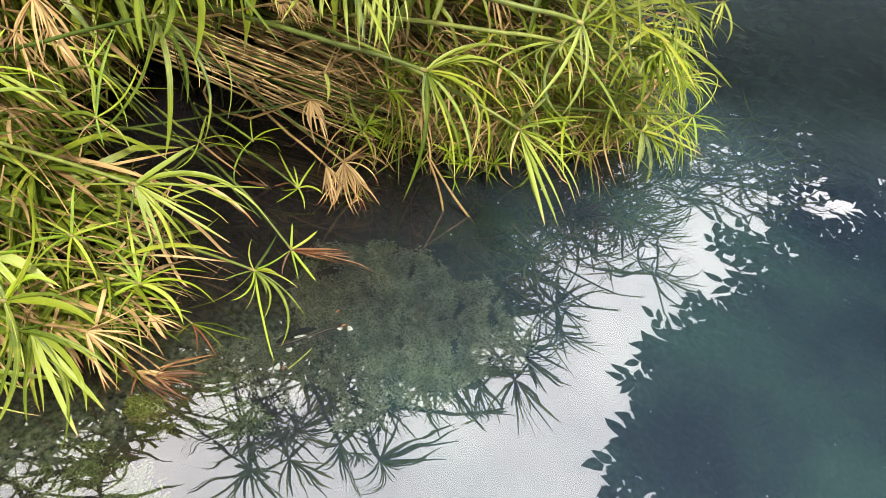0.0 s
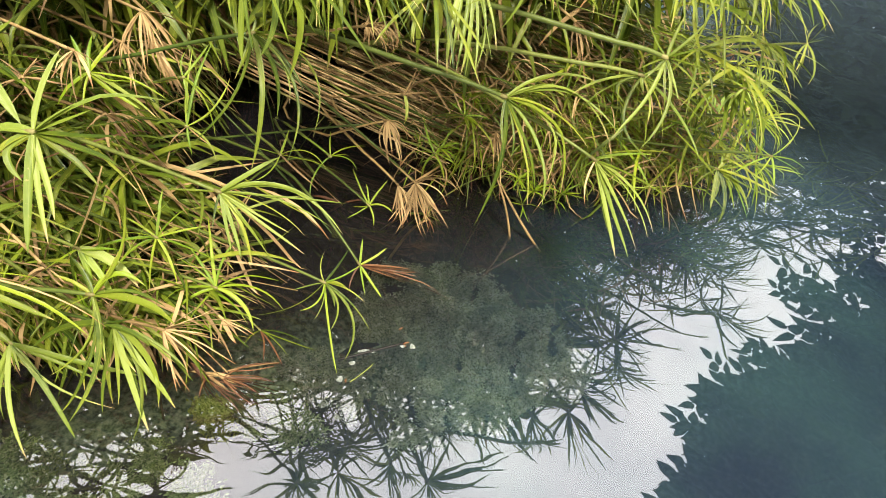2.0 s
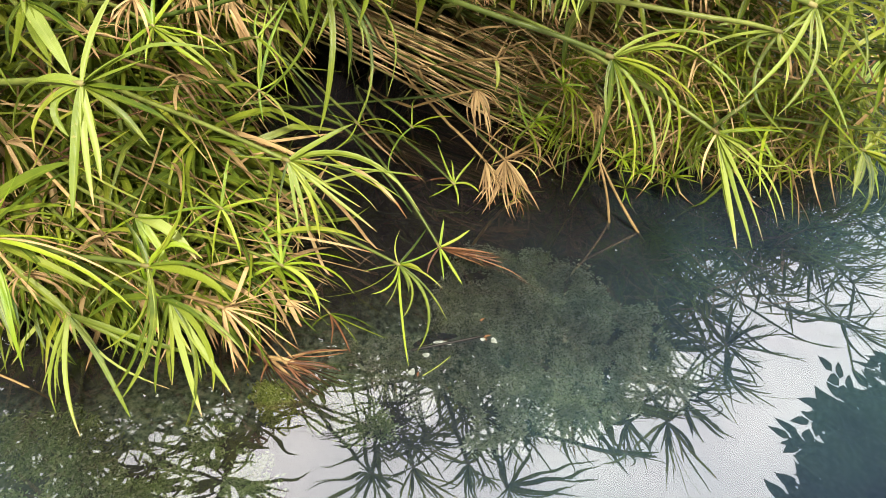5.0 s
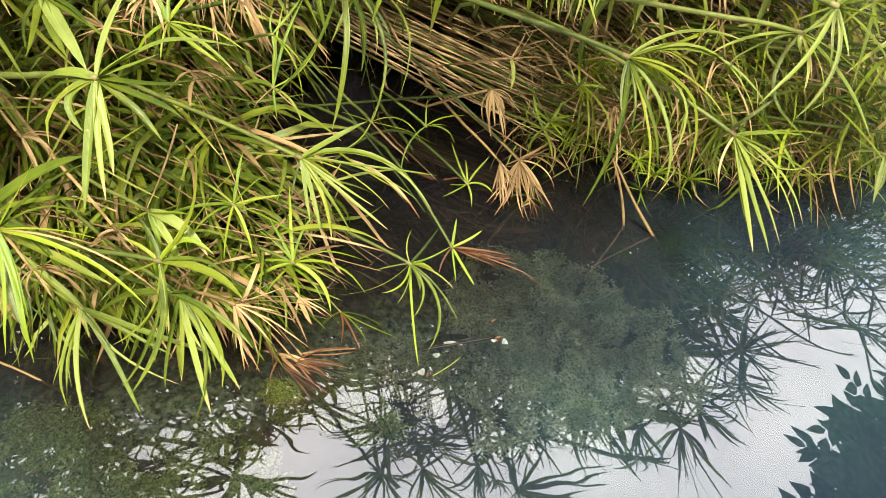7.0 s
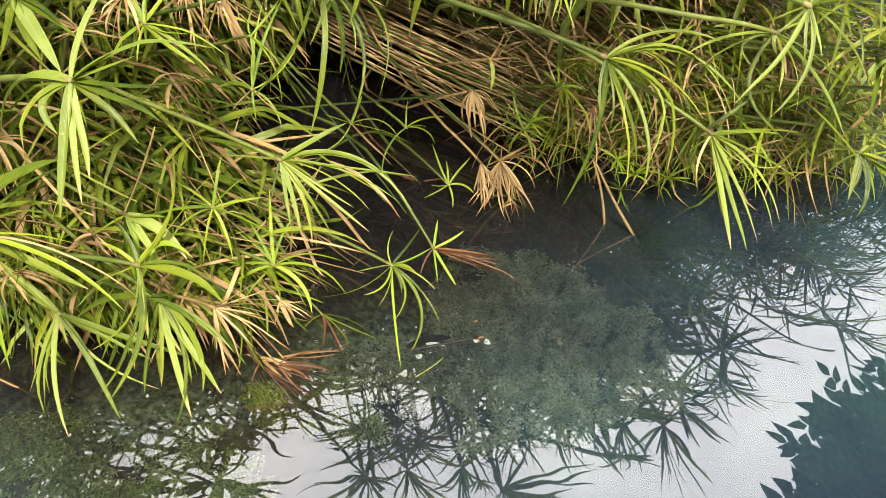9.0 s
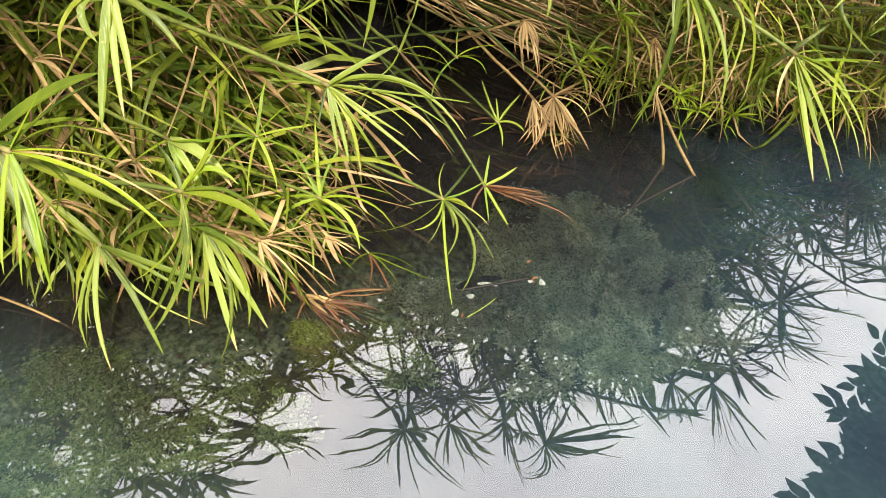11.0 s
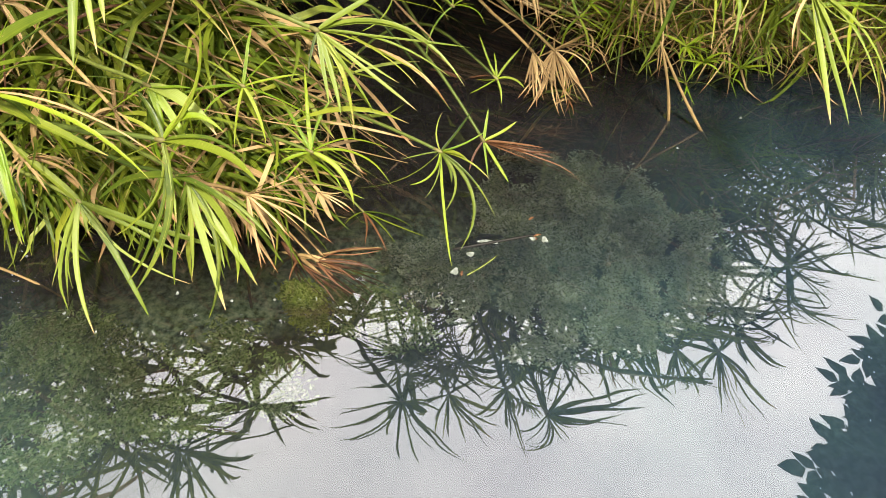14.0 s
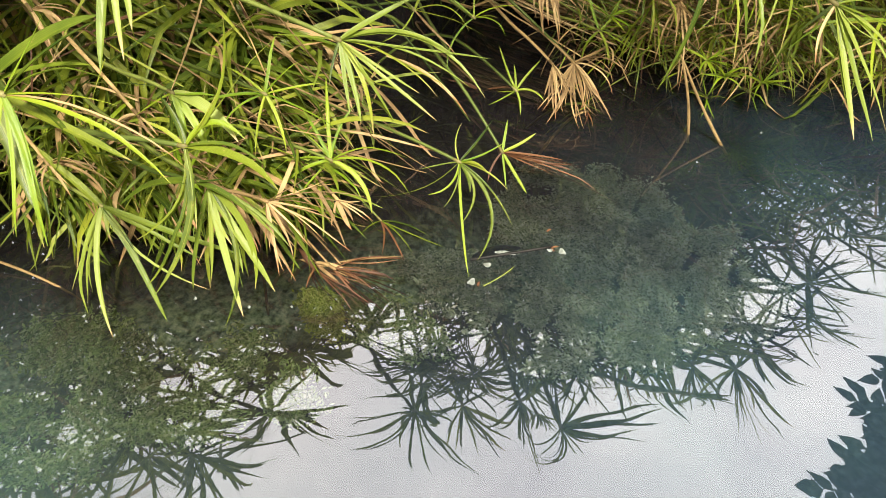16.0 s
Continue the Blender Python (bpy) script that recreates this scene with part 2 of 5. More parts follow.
def mesh_of(name, verts, faces, mat, uvs=None, smooth=True):
    me = bpy.data.meshes.new(name)
    me.from_pydata([tuple(v) for v in verts], [], faces)
    me.materials.append(mat)
    if uvs is not None:
        layer = me.uv_layers.new(name="UVMap")
        order = np.empty(len(me.loops), dtype=np.int32)
        me.loops.foreach_get("vertex_index", order)
        layer.data.foreach_set("uv", np.asarray(uvs, dtype=np.float32)[order].ravel())
    if smooth:
        me.polygons.foreach_set("use_smooth", [True] * len(me.polygons))
    me.update()
    return me


def part(name, data, parent, label=""):
    ob = new(name, data)
    ob.parent = parent
    return tagged(ob, label)


def ribbon(points, sides, widths, keel=0.25, ups=None):
    """A blade along points: a shallow V in section, one face a side a step."""
    verts, uvs, faces = [], [], []
    last = len(points) - 1
    for i, (p, s, w) in enumerate(zip(points, sides, widths)):
        up = ups[i] if ups else Vector((0, 0, 1))
        verts += [p - s * w / 2 + up * w * keel, p, p + s * w / 2 + up * w * keel]
        uvs += [(0, i / last), (0.5, i / last), (1, i / last)]
        if i:
            a, b = 3 * i - 3, 3 * i
            faces += [(a, a + 1, b + 1, b), (a + 1, a + 2, b + 2, b + 1)]
    return verts, faces, uvs


def tube(points, radii, around=6):
    """A round stem along points, closed at both ends."""
    verts, faces = [], []
    for i, p in enumerate(points):
        ahead = (points[min(i + 1, len(points) - 1)] - points[max(i - 1, 0)]).normalized()
        a = ahead.orthogonal().normalized()
        b = ahead.cross(a)
        for k in range(around):
            th = 2 * math.pi * k / around
            verts.append(p + (a * math.cos(th) + b * math.sin(th)) * radii[i])
        if i:
            o = (i - 1) * around
            for k in range(around):
                j = (k + 1) % around
                faces.append((o + k, o + j, o + around + j, o + around + k))
    faces.append(tuple(range(around))[::-1])
    faces.append(tuple(range(len(verts) - around, len(verts))))
    return verts, faces


def bezier(a, b, c, steps):
    a, b, c = Vector(a), Vector(b), Vector(c)
    return [a * (1 - t) ** 2 + b * 2 * t * (1 - t) + c * t * t for t in (i / steps for i in range(steps + 1))]


def blade(az, rise, length, bend, width, rng, steps=9):
    """One long sedge blade from the origin: az and rise of its chord, and how far it bends over, in degrees; width in mm."""
    az, rise, bend, width = radians(az), radians(rise), radians(bend), width / 1000
    drift = radians(rng.uniform(-22, 22))
    kink = rng.uniform(0.55, 0.85) if rng.random() < 0.32 else 2.0
    roll = rng.uniform(-1.1, 1.1)
    p, points, sides, ups, widths = Vector((0, 0, 0)), [], [], [], []
    heads = []
    for i in range(steps + 1):
        s = i / steps
        a = rise + bend * (0.5 - s) - (radians(28) if s > kink else 0)
        z = az + drift * (s - 0.5) * 2
        heads.append(Vector((math.cos(a) * math.cos(z), math.cos(a) * math.sin(z), math.sin(a))))
    ends = Vector((0, 0, 0))
    for h in heads[1:]:
        ends += h / steps
    aim = Vector((math.cos(rise) * math.cos(az), math.cos(rise) * math.sin(az), math.sin(rise)))
    turn = ends.rotation_difference(aim).to_matrix()
    scale = length / max(ends.length, 0.05)
    for i, h in enumerate(heads):
        s = i / steps
        h = turn @ h
        if i:
            p = p + h * scale / steps
        flat = Vector((-math.sin(az), math.cos(az), 0))
        up = flat.cross(h).normalized() * -1
        if up.z < 0 and abs(rise) < 1.2:
            up = -up
        tw = roll * (0.3 + s)
        side = (flat * math.cos(tw) + up * math.sin(tw)).normalized()
        points.append(p.copy())
        sides.append(side)
        ups.append(up)
        widths.append(width * min(1.0, 0.5 + 2.0 * s) * max(1 - s ** 3.6, 0.04))
    return ribbon(points, sides, widths, 0.2, ups)


def frond(az, rise, length, arch, sweep, width, rng, steps=9):
    """One sedge blade of a shoot that stands out: az and rise of its chord in degrees, its length in metres, and how far its middle
    bows up and aside, and its width, in mm."""
    az, rise = radians(az), radians(rise)
    ahead = Vector((math.cos(rise) * math.cos(az), math.cos(rise) * math.sin(az), math.sin(rise)))
    flat = Vector((-math.sin(az), math.cos(az), 0))
    up = ahead.cross(flat)
    roll, blunt = rng.uniform(-0.45, 0.45), rng.uniform(4, 9)
    fold = rng.uniform(0.5, 0.85) if rng.random() < 0.35 else 1.0
    way, wave = rng.uniform(0, 6), length * rng.uniform(0.0, 0.012)
    points, sides, ups, widths = [], [], [], []
    for i in range(steps + 1):
        s = i / steps
        bow = 4 * s * (1 - s) / 1000
        limp = max(s - fold, 0.0) * length * 0.3
        points.append(ahead * length * s + up * (arch * bow - limp) - flat * (sweep * bow + wave * math.sin(7 * s + way) * s))
        tw = roll * (0.4 + s)
        along = ahead * length + (up * arch - flat * sweep) * (4 - 8 * s) / 1000
        across = up.cross(along).normalized()
        sides.append((across * math.cos(tw) + up * math.sin(tw)).normalized())
        ups.append(up)
        widths.append(width / 1000 * min(1.0, 0.5 + 3.0 * s) * (1 - 0.25 * s) * max(1 - s ** blunt, 0.06))
    return ribbon(points, sides, widths, 0.2, ups)


rng = random.Random(11)
LABELS = {
    "green": ("umbrella sedge shoot with long drooping green blades", "sedge shoot"),
    "star": ("young umbrella sedge shoot with a bright green star of blades", "sedge shoot"),
    "pale": ("umbrella sedge shoot with broad pale yellow-green blades", "sedge shoot"),
    "dry": ("withered umbrella sedge shoot with dry tan blades hanging over water", "dry sedge shoot"),
    "rust": ("rotting sedge shoot with rust-brown blades trailing in the water", "dry sedge shoot"),
    "deep": ("umbrella sedge shoot with long hanging dark green blades", "sedge shoot"),
    "mixed": ("half-dead umbrella sedge shoot with green and rust-brown blades", "sedge shoot"),
}


def pour(sink, key, verts, faces, uvs, at):
    """Adds a piece to a joined mass, sorted by its material."""
    box = sink.setdefault(key, ([], [], []))
    o = len(box[0])
    box[0].extend([Vector(p) + at for p in verts])
    box[1].extend([tuple(k + o for k in q) for q in faces])
    box[2].extend(uvs if uvs else [(0.5, 0.3)] * len(verts))


def settle(sink, name, label):
    """Turns a joined mass into objects, one a material."""
    for key, (verts, faces, uvs) in sink.items():
        for p in verts:
            p.z = max(p.z, 0.006)
        tagged(new(name, mesh_of(name, verts, faces, LEAF.get(key) or STEM[key[5:]], uvs)), label, "sedge", kind="stuff")


def shoot(kind, hub, bow, base, blades, group="sedge shoots of the pond edge", thick=0.003, sink=None, extra=0):
    """One shoot of umbrella sedge: a bowed stem and a wheel of blades at its top; extra: further slim blades between those."""
    blades = list(blades)
    for i in range(extra):
        az, rise, length, arch, *rest = blades[i % len(blades)]
        more = (az + rng.uniform(-16, 16), rise + rng.uniform(-6, 12), length * rng.uniform(0.75, 1.05))
        blades.append((*more, arch + rng.uniform(0, 6), rest[0] + rng.uniform(-6, 6), rest[1] * rng.uniform(0.6, 0.9)) if len(rest) > 1 else
                      (*more, arch + rng.uniform(0, 20), rest[0] * rng.uniform(0.6, 0.9)))
    hub, base = Vector(hub), Vector(base)
    if bow is not None:
        base = base + Vector((rng.uniform(-0.3, 0.3), rng.uniform(-0.3, 0.3), 0))
    base.z = min(ground_height(base.x, base.y), 0.3) - 0.02
    if sink is None:
        top = new("sedge_shoot")
        top.location = hub
        tagged(top, LABELS[kind][0], LABELS[kind][1], group)
    if bow is None:
        line = bezier(base - hub, (base - hub) * 0.4 + Vector((0, 0, 0.06)), (0, 0, 0), 8)
    else:
        bow = Vector(bow)
        way = (bow - hub).normalized()
        ctrl = bow + way * (base - bow).length * 0.45
        ctrl.z = max(ctrl.z, 0.1)
        line = bezier(base - hub, ctrl - hub, bow - hub, 7)[:-1] + bezier(bow - hub, (bow - hub) * 0.5 + Vector((0, 0, 0.006)), (0, 0, 0), 6)
    radii = [thick * (1.25 - 0.4 * i / (len(line) - 1)) for i in range(len(line))]
    v, f = tube(line, radii)
    tone = "dry" if kind in ("dry", "rust") else "green"
    if sink is not None:
        pour(sink, "stem_" + tone, v, f, None, hub)
        for az, rise, length, bend, width in blades:
            v, f, uv = blade(az, rise, length, bend, width, rng, 6)
            pour(sink, kind, v, f, uv, hub)
        return None
    part("stem", mesh_of("stem", v, f, STEM[tone]), top)
    # the short sheath where the blades meet
    out = (line[-1] - line[-2]).normalized()
    v, f = tube([line[-1] - out * 0.012, line[-1], line[-1] + out * 0.004], [thick * 0.85, thick * 1.05, thick * 0.4])
    part("sheath", mesh_of("sheath", v, f, STEM["dry" if tone == "dry" else "sheath"]), top)
    for row in blades:
        look_of = row[6] if len(row) > 6 else kind
        v, f, uv = frond(*row[:6], rng) if len(row) > 5 else blade(*row, rng)
        part("blade", mesh_of("blade", v, f, LEAF[look_of], uv), top)
    return top


def wild(kind, hub, base, count, length, width, lean=0.0, thick=0.0013, sink=None, sweep=0.0):
    """A shoot whose wheel of blades is left to chance; the blades fan round the way the stem leans."""
    hub = Vector(hub)
    way = hub - Vector(base)
    ahead = math.degrees(math.atan2(way.y, way.x))
    blades = []
    for i in range(count):
        az = ahead + (360 * (i + rng.uniform(-0.3, 0.3)) / count if i % 2 else rng.gauss(0, 55))
        if rng.random() < sweep:
            az = rng.gauss(-38, 38)
        off = abs((az - ahead + 180) % 360 - 180)
        rise = rng.uniform(-35, 25) - lean * (1 - off / 180) * 45 + (off / 180) * 15
        if kind in ("dry", "rust"):
            rise = rng.uniform(-75, -15)
        far = length * rng.uniform(0.7, 1.15)
        low = -math.degrees(math.asin(min(1, max(hub.z - 0.005, 0.0) / far)))
        blades.append((az, max(rise, low), far, rng.uniform(8, 55), width * rng.uniform(0.7, 1.2)))
    mid = hub.lerp(Vector(base), rng.uniform(0.25, 0.4))
    mid.z = hub.z + rng.uniform(-0.04, 0.02)
    return shoot(kind, hub, mid, base, blades, thick=thick, sink=sink)


# ---- ground, bed and water ----


def smooth_step(a, b, x):
    t = min(max((x - a) / (b - a), 0.0), 1.0)
    return t * t * (3 - 2 * t)


def ground_height(x, y):
    """The pond's bed and banks: a bank beside the stand, a near one and a far shore."""
    bank = -0.936 * (x + 1.5) + 0.351 * y
    bed = -0.09 - 0.16 * smooth_step(0.55, 1.3, -bank) - 0.4 * smooth_step(1.2, 3.2, -bank)
    bed += 0.025 * noise.noise((x * 3, y * 3, 0)) + 0.012 * noise.noise((x * 11, y * 11, 4))
    shore = max(smooth_step(-0.15, 0.6, bank), smooth_step(0.7, 2.0, -y), smooth_step(7.5, 9.5, y), smooth_step(7, 10, abs(x)))
    return bed + (0.35 - bed) * shore + 0.05 * shore * noise.noise((x * 1.3, y * 1.3, 2))


def sheet(name, xs, ys, height, mat):
    verts = [(x, y, height(x, y)) for y in ys for x in xs]
    w = len(xs)
    faces = [(j * w + i, j * w + i + 1, (j + 1) * w + i + 1, (j + 1) * w + i) for j in range(len(ys) - 1) for i in range(w - 1)]
    return new(name, mesh_of(name, verts, faces, mat))


def spread(lo, hi, step, far):
    inner = list(np.arange(lo, hi + step / 2, step))
    outer = [far * k for k in (0.02, 0.035, 0.055, 0.08, 0.11, 0.16, 0.3, 0.6, 1.0)]
    return [lo - d for d in reversed(outer)] + inner + [hi + d for d in outer]


tagged(sheet("ground", spread(-2.4, 2.4, 0.04, 120), spread(-0.6, 3.6, 0.04, 120), ground_height, GROUND),
       "silty pond bed with algae rising to earth banks", "ground", kind="structure")


def ripple(x, y):
    """The faint unevenness of nearly still water, a fraction of a millimetre."""
    stir = max(0.0, 1 - (math.hypot((x + 0.5) / 0.3, (y - 0.52) / 0.17)) ** 2)
    wake = max(0.0, 1 - (math.hypot((x + 0.15) / 0.6, (y - 0.68) / 0.36)) ** 2)
    return 0.00026 * noise.noise((x * 5, y * 7, 3)) + 0.00022 * stir * noise.noise((x * 26, y * 34, 6)) + wake * (0.00008 * noise.noise((x * 24, y * 30, 2)) + 0.00006 * noise.noise((x * 42, y * 50, 8)))


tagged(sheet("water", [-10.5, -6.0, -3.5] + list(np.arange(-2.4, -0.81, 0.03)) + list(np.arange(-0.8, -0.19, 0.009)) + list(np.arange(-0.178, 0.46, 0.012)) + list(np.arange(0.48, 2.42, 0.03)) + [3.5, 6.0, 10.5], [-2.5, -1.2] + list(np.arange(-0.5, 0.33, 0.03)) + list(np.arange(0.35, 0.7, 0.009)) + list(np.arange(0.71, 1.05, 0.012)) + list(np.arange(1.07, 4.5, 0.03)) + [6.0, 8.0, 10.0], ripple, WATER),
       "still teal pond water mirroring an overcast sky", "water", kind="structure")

# ---- the shoots that stand out ----
shoot("pale", (-0.683, 0.674, 0.523), (-0.794, 0.666, 0.505), (-1.35, 1, 0.0), [(-133, -28, 0.108, 23, 29, 21.7), (-75, -46, 0.166, 0, 3, 14), (-53, -44, 0.123, 0, 0, 9.8), (84, 44, 0.12, 2, -7, 9.1), (33, 16, 0.176, 10, -10, 12.6), (16, -1, 0.11, -2, 2, 11.9, "deep"), (3, -14, 0.118, 0, 0, 11.9, "deep"), (-10, -25, 0.11, 0, -1, 10.5, "green"), (-89, -45, 0.068, 5, 26, 12.6), (44, 26, 0.065, 1, -1, 9.8), (34, 17, 0.084, -1, 1, 11.9), (-62, -46, 0.154, 0, 3, 9.1), (-119, -36, 0.104, 10, 17, 9.8, "green")], thick=0.0045)
shoot("deep", (-0.801, 0.740, 0.582), (-0.921, 0.790, 0.622), (-1.35, 1, 0.0), [(-28, -36, 0.115, 0, 1, 20.2, "pale"), (15, -2, 0.126, 2, -2, 5.8), (-88, -45, 0.085, -1, -4, 18.1), (-98, -43, 0.073, 2, 7, 5.8), (-4, -21, 0.117, 0, 1, 9.4), (-5, -21, 0.075, 4, -5, 9.4), (-38, -40, 0.087, -2, 4, 14.5), (165, 28, 0.057, 3, 4, 12.3), (51, 30, 0.071, 0, 0, 10.1)], thick=0.004)
shoot("star", (-0.737, 0.885, 0.491), (-0.883, 0.962, 0.466), (-1.35, 1, 0.0), [(143, 40, 0.067, -1, -1, 9.3), (106, 46, 0.063, 0, -2, 8.4), (63, 37, 0.068, 0, 0, 10.1), (-132, -29, 0.074, 1, 1, 9.3), (-8, -24, 0.128, 3, -3, 11.8, "pale"), (9, -8, 0.123, 3, -3, 5.1), (-7, -23, 0.095, -5, 5, 8.4), (14, -3, 0.074, -7, 7, 5.1), (-85, -46, 0.06, 0, 3, 5.1)])
shoot("pale", (-0.540, 0.887, 0.292), (-0.824, 0.910, 0.328), (-1.35, 1, 0.0), [(40, 23, 0.123, 1, -1, 12), (14, -3, 0.168, 16, -16, 11.1), (14, -3, 0.224, 1, -1, 5.5), (4, -13, 0.23, 31, -32, 7.4), (5, -12, 0.206, 13, -13, 5.5), (-10, -25, 0.185, 0, 1, 7.4), (-25, -35, 0.146, 1, -2, 10.1), (-48, -43, 0.126, 1, -3, 8.3), (-58, -45, 0.109, 0, -1, 7.4), (-5, -21, 0.142, -1, 1, 5.5), (-3, -19, 0.168, 12, -13, 3.7, "green"), (-87, -45, 0.068, 0, 2, 4.6, "green"), (-164, 1, 0.101, 1, 1, 5.5, "green"), (-38, -40, 0.143, 4, -8, 7.4, "green")], thick=0.0042)
shoot("star", (-0.524, 0.796, 0.140), (-0.632, 0.813, 0.133), (-1.35, 1, 0.0), [(147, 39, 0.09, 0, -1, 5.7), (117, 46, 0.133, 0, -1, 6.7), (78, 42, 0.093, 3, -7, 5.7), (25, 8, 0.117, 8, -8, 5.7), (5, -12, 0.131, 14, -14, 7.6), (-22, -33, 0.104, 9, -13, 8.6), (-154, -10, 0.106, 8, 8, 7.6), (-134, -27, 0.115, 9, 11, 7.6), (-123, -34, 0.084, 1, 1, 4.8), (168, 27, 0.093, 2, 3, 3.8)])
shoot("star", (-0.633, 0.811, 0.222), (-0.729, 0.825, 0.222), (-1.35, 1, 0.0), [(-154, -9, 0.119, 5, 5, 7.5), (-127, -31, 0.104, 8, 12, 5.6), (-82, -46, 0.096, 0, 4, 5.6), (-41, -41, 0.092, 2, -5, 5.6), (27, 10, 0.086, 1, -1, 5.6), (53, 32, 0.078, 2, -2, 5.6), (100, 46, 0.092, 0, 0, 5.6), (174, 22, 0.073, 2, 2, 4.7), (1, -16, 0.124, 3, -3, 5.6), (-167, 4, 0.075, 3, 2, 3.7)])
shoot("green", (-0.643, 0.636, 0.249), (-0.752, 0.624, 0.241), (-1.35, 1, 0.0), [(88, 45, 0.181, -6, 24, 8.2, "deep"), (63, 37, 0.212, -2, 4, 2.9), (4, -13, 0.134, 8, -8, 17.3, "deep"), (13, -4, 0.11, 8, -8, 7.4, "deep"), (-111, -39, 0.144, -13, -26, 4.9), (-86, -45, 0.202, -4, -26, 10.7), (-100, -43, 0.203, -11, -30, 7.4), (-58, -45, 0.109, 1, -3, 4.1, "pale"), (-145, -18, 0.079, 0, 0, 4.1), (147, 39, 0.076, 2, 4, 9.1), (173, 23, 0.068, 0, 1, 6.6), (24, 7, 0.081, 19, -18, 11.5, "star"), (69, 39, 0.083, -1, 2, 4.1)], thick=0.004)
shoot("deep", (-0.623, 0.612, 0.213), (-0.709, 0.632, 0.187), (-1.35, 1, 0.0), [(-153, -10, 0.113, 5, 5, 15.7, "deep"), (-2, -18, 0.083, 4, -5, 9.9), (-116, -37, 0.068, 0, 0, 6.6), (25, 9, 0.065, -2, 2, 7.4)])
shoot("green", (-0.614, 0.626, 0.195), (-0.703, 0.654, 0.193), (-1.35, 1, 0.0), [(-26, -35, 0.167, -1, 2, 11.8, "pale"), (-48, -43, 0.181, -1, 2, 11, "pale"), (-68, -46, 0.128, 0, -3, 7.6), (-40, -41, 0.127, 3, -7, 7.6, "pale"), (-61, -45, 0.192, 5, -30, 7.6), (-36, -40, 0.151, 10, -20, 10.1, "deep"), (-7, -23, 0.136, 7, -8, 6.7), (-5, -21, 0.113, 2, -3, 6.7, "pale"), (-82, -46, 0.142, 1, 5, 6.7, "deep"), (-39, -41, 0.084, -3, 6, 6.7)])
shoot("star", (-0.692, 0.692, 0.284), (-0.797, 0.720, 0.272), (-1.35, 1, 0.0), [(-8, -23, 0.111, 7, -8, 18.6, "pale"), (20, 4, 0.061, -2, 2, 8.4), (-46, -43, 0.063, 1, -2, 10.1), (-29, -37, 0.101, 2, -4, 11.8), (-138, -24, 0.067, 1, 1, 7.6)])
shoot("pale", (-0.798, 0.595, 0.122), (-0.924, 0.622, 0.116), (-1.35, 1, 0.0), [(-97, -43, 0.132, 0, 1, 6.3), (-83, -45, 0.168, 2, 14, 8.1), (-88, -45, 0.156, 0, 2, 7.2), (-59, -38, 0.193, -2, 14, 9.9), (-30, -37, 0.196, 2, -4, 9.9), (-8, -24, 0.201, -14, 16, 4.5), (6, -11, 0.219, -2, 2, 11.7), (3, -14, 0.164, -4, 4, 7.2), (-48, -43, 0.049, 0, 0, 4.5), (168, 26, 0.13, 0, 0, 12.6, "green"), (-82, -46, 0.13, 1, 7, 6.3), (-24, -34, 0.098, 2, -3, 5.4, "green")])
shoot("star", (-0.755, 0.512, 0.379), (-0.828, 0.515, 0.379), (-1.35, 1, 0.0), [(49, 24, 0.154, 7, -9, 12.5, "deep"), (32, 10, 0.112, 9, -10, 10.7, "deep"), (-48, -41, 0.173, 2, -6, 9.4), (3, -16, 0.204, 9, -10, 8.1), (78, 38, 0.107, 0, 1, 5.6), (-42, -40, 0.121, 1, -3, 8.8), (5, -15, 0.22, 14, -16, 3.1, "dry"), (-63, -43, 0.158, 0, -6, 5.6), (-71, -43, 0.145, 0, 6, 7.5), (17, -3, 0.132, 4, -5, 5.6)], thick=0.004)
shoot("green", (-0.341, 0.870, 0.137), (-0.506, 0.901, 0.145), (-1.35, 1, 0.0), [(7, -10, 0.043, 3, -3, 10.6), (-54, -44, 0.156, 8, -35, 6.8), (-65, -46, 0.095, 2, -21, 4.8), (-61, -46, 0.178, -1, 4, 4.8, "star"), (-20, -32, 0.131, 6, -8, 4.8), (-124, -33, 0.07, -8, -12, 4.8, "star"), (62, 36, 0.081, -1, 2, 6.8), (36, 19, 0.077, -3, 3, 4.8, "star"), (107, 46, 0.06, 0, -8, 2.9), (-153, -10, 0.061, 1, 1, 2.9), (-42, -42, 0.05, 2, -4, 7.7), (-2, -19, 0.086, 5, -6, 3.9), (-145, -18, 0.143, -11, -12, 2.9), (-96, -44, 0.075, -2, -8, 2.9)])
shoot("mixed", (-0.311, 1.008, 0.062), (-0.418, 1.076, 0.133), (-1.35, 1, 0.0), [(41, 23, 0.067, -2, 2, 6.5, "star"), (99, 46, 0.056, 0, 0, 5.4, "star"), (-29, -36, 0.084, 0, 1, 6.5, "star"), (-59, -45, 0.066, 0, 0, 4.3, "star"), (-104, -42, 0.058, 2, 4, 4.3, "rust"), (14, -3, 0.107, 1, -1, 6.5, "rust"), (13, -4, 0.146, -1, 1, 5.4, "rust"), (4, -13, 0.103, -2, 2, 5.4, "rust"), (5, -12, 0.181, 3, -3, 3.2, "rust"), (12, -5, 0.119, -4, 4, 5.4, "rust"), (9, -8, 0.127, 1, -1, 5.4, "rust"), (2, -15, 0.235, 4, -4, 2.2, "rust")])
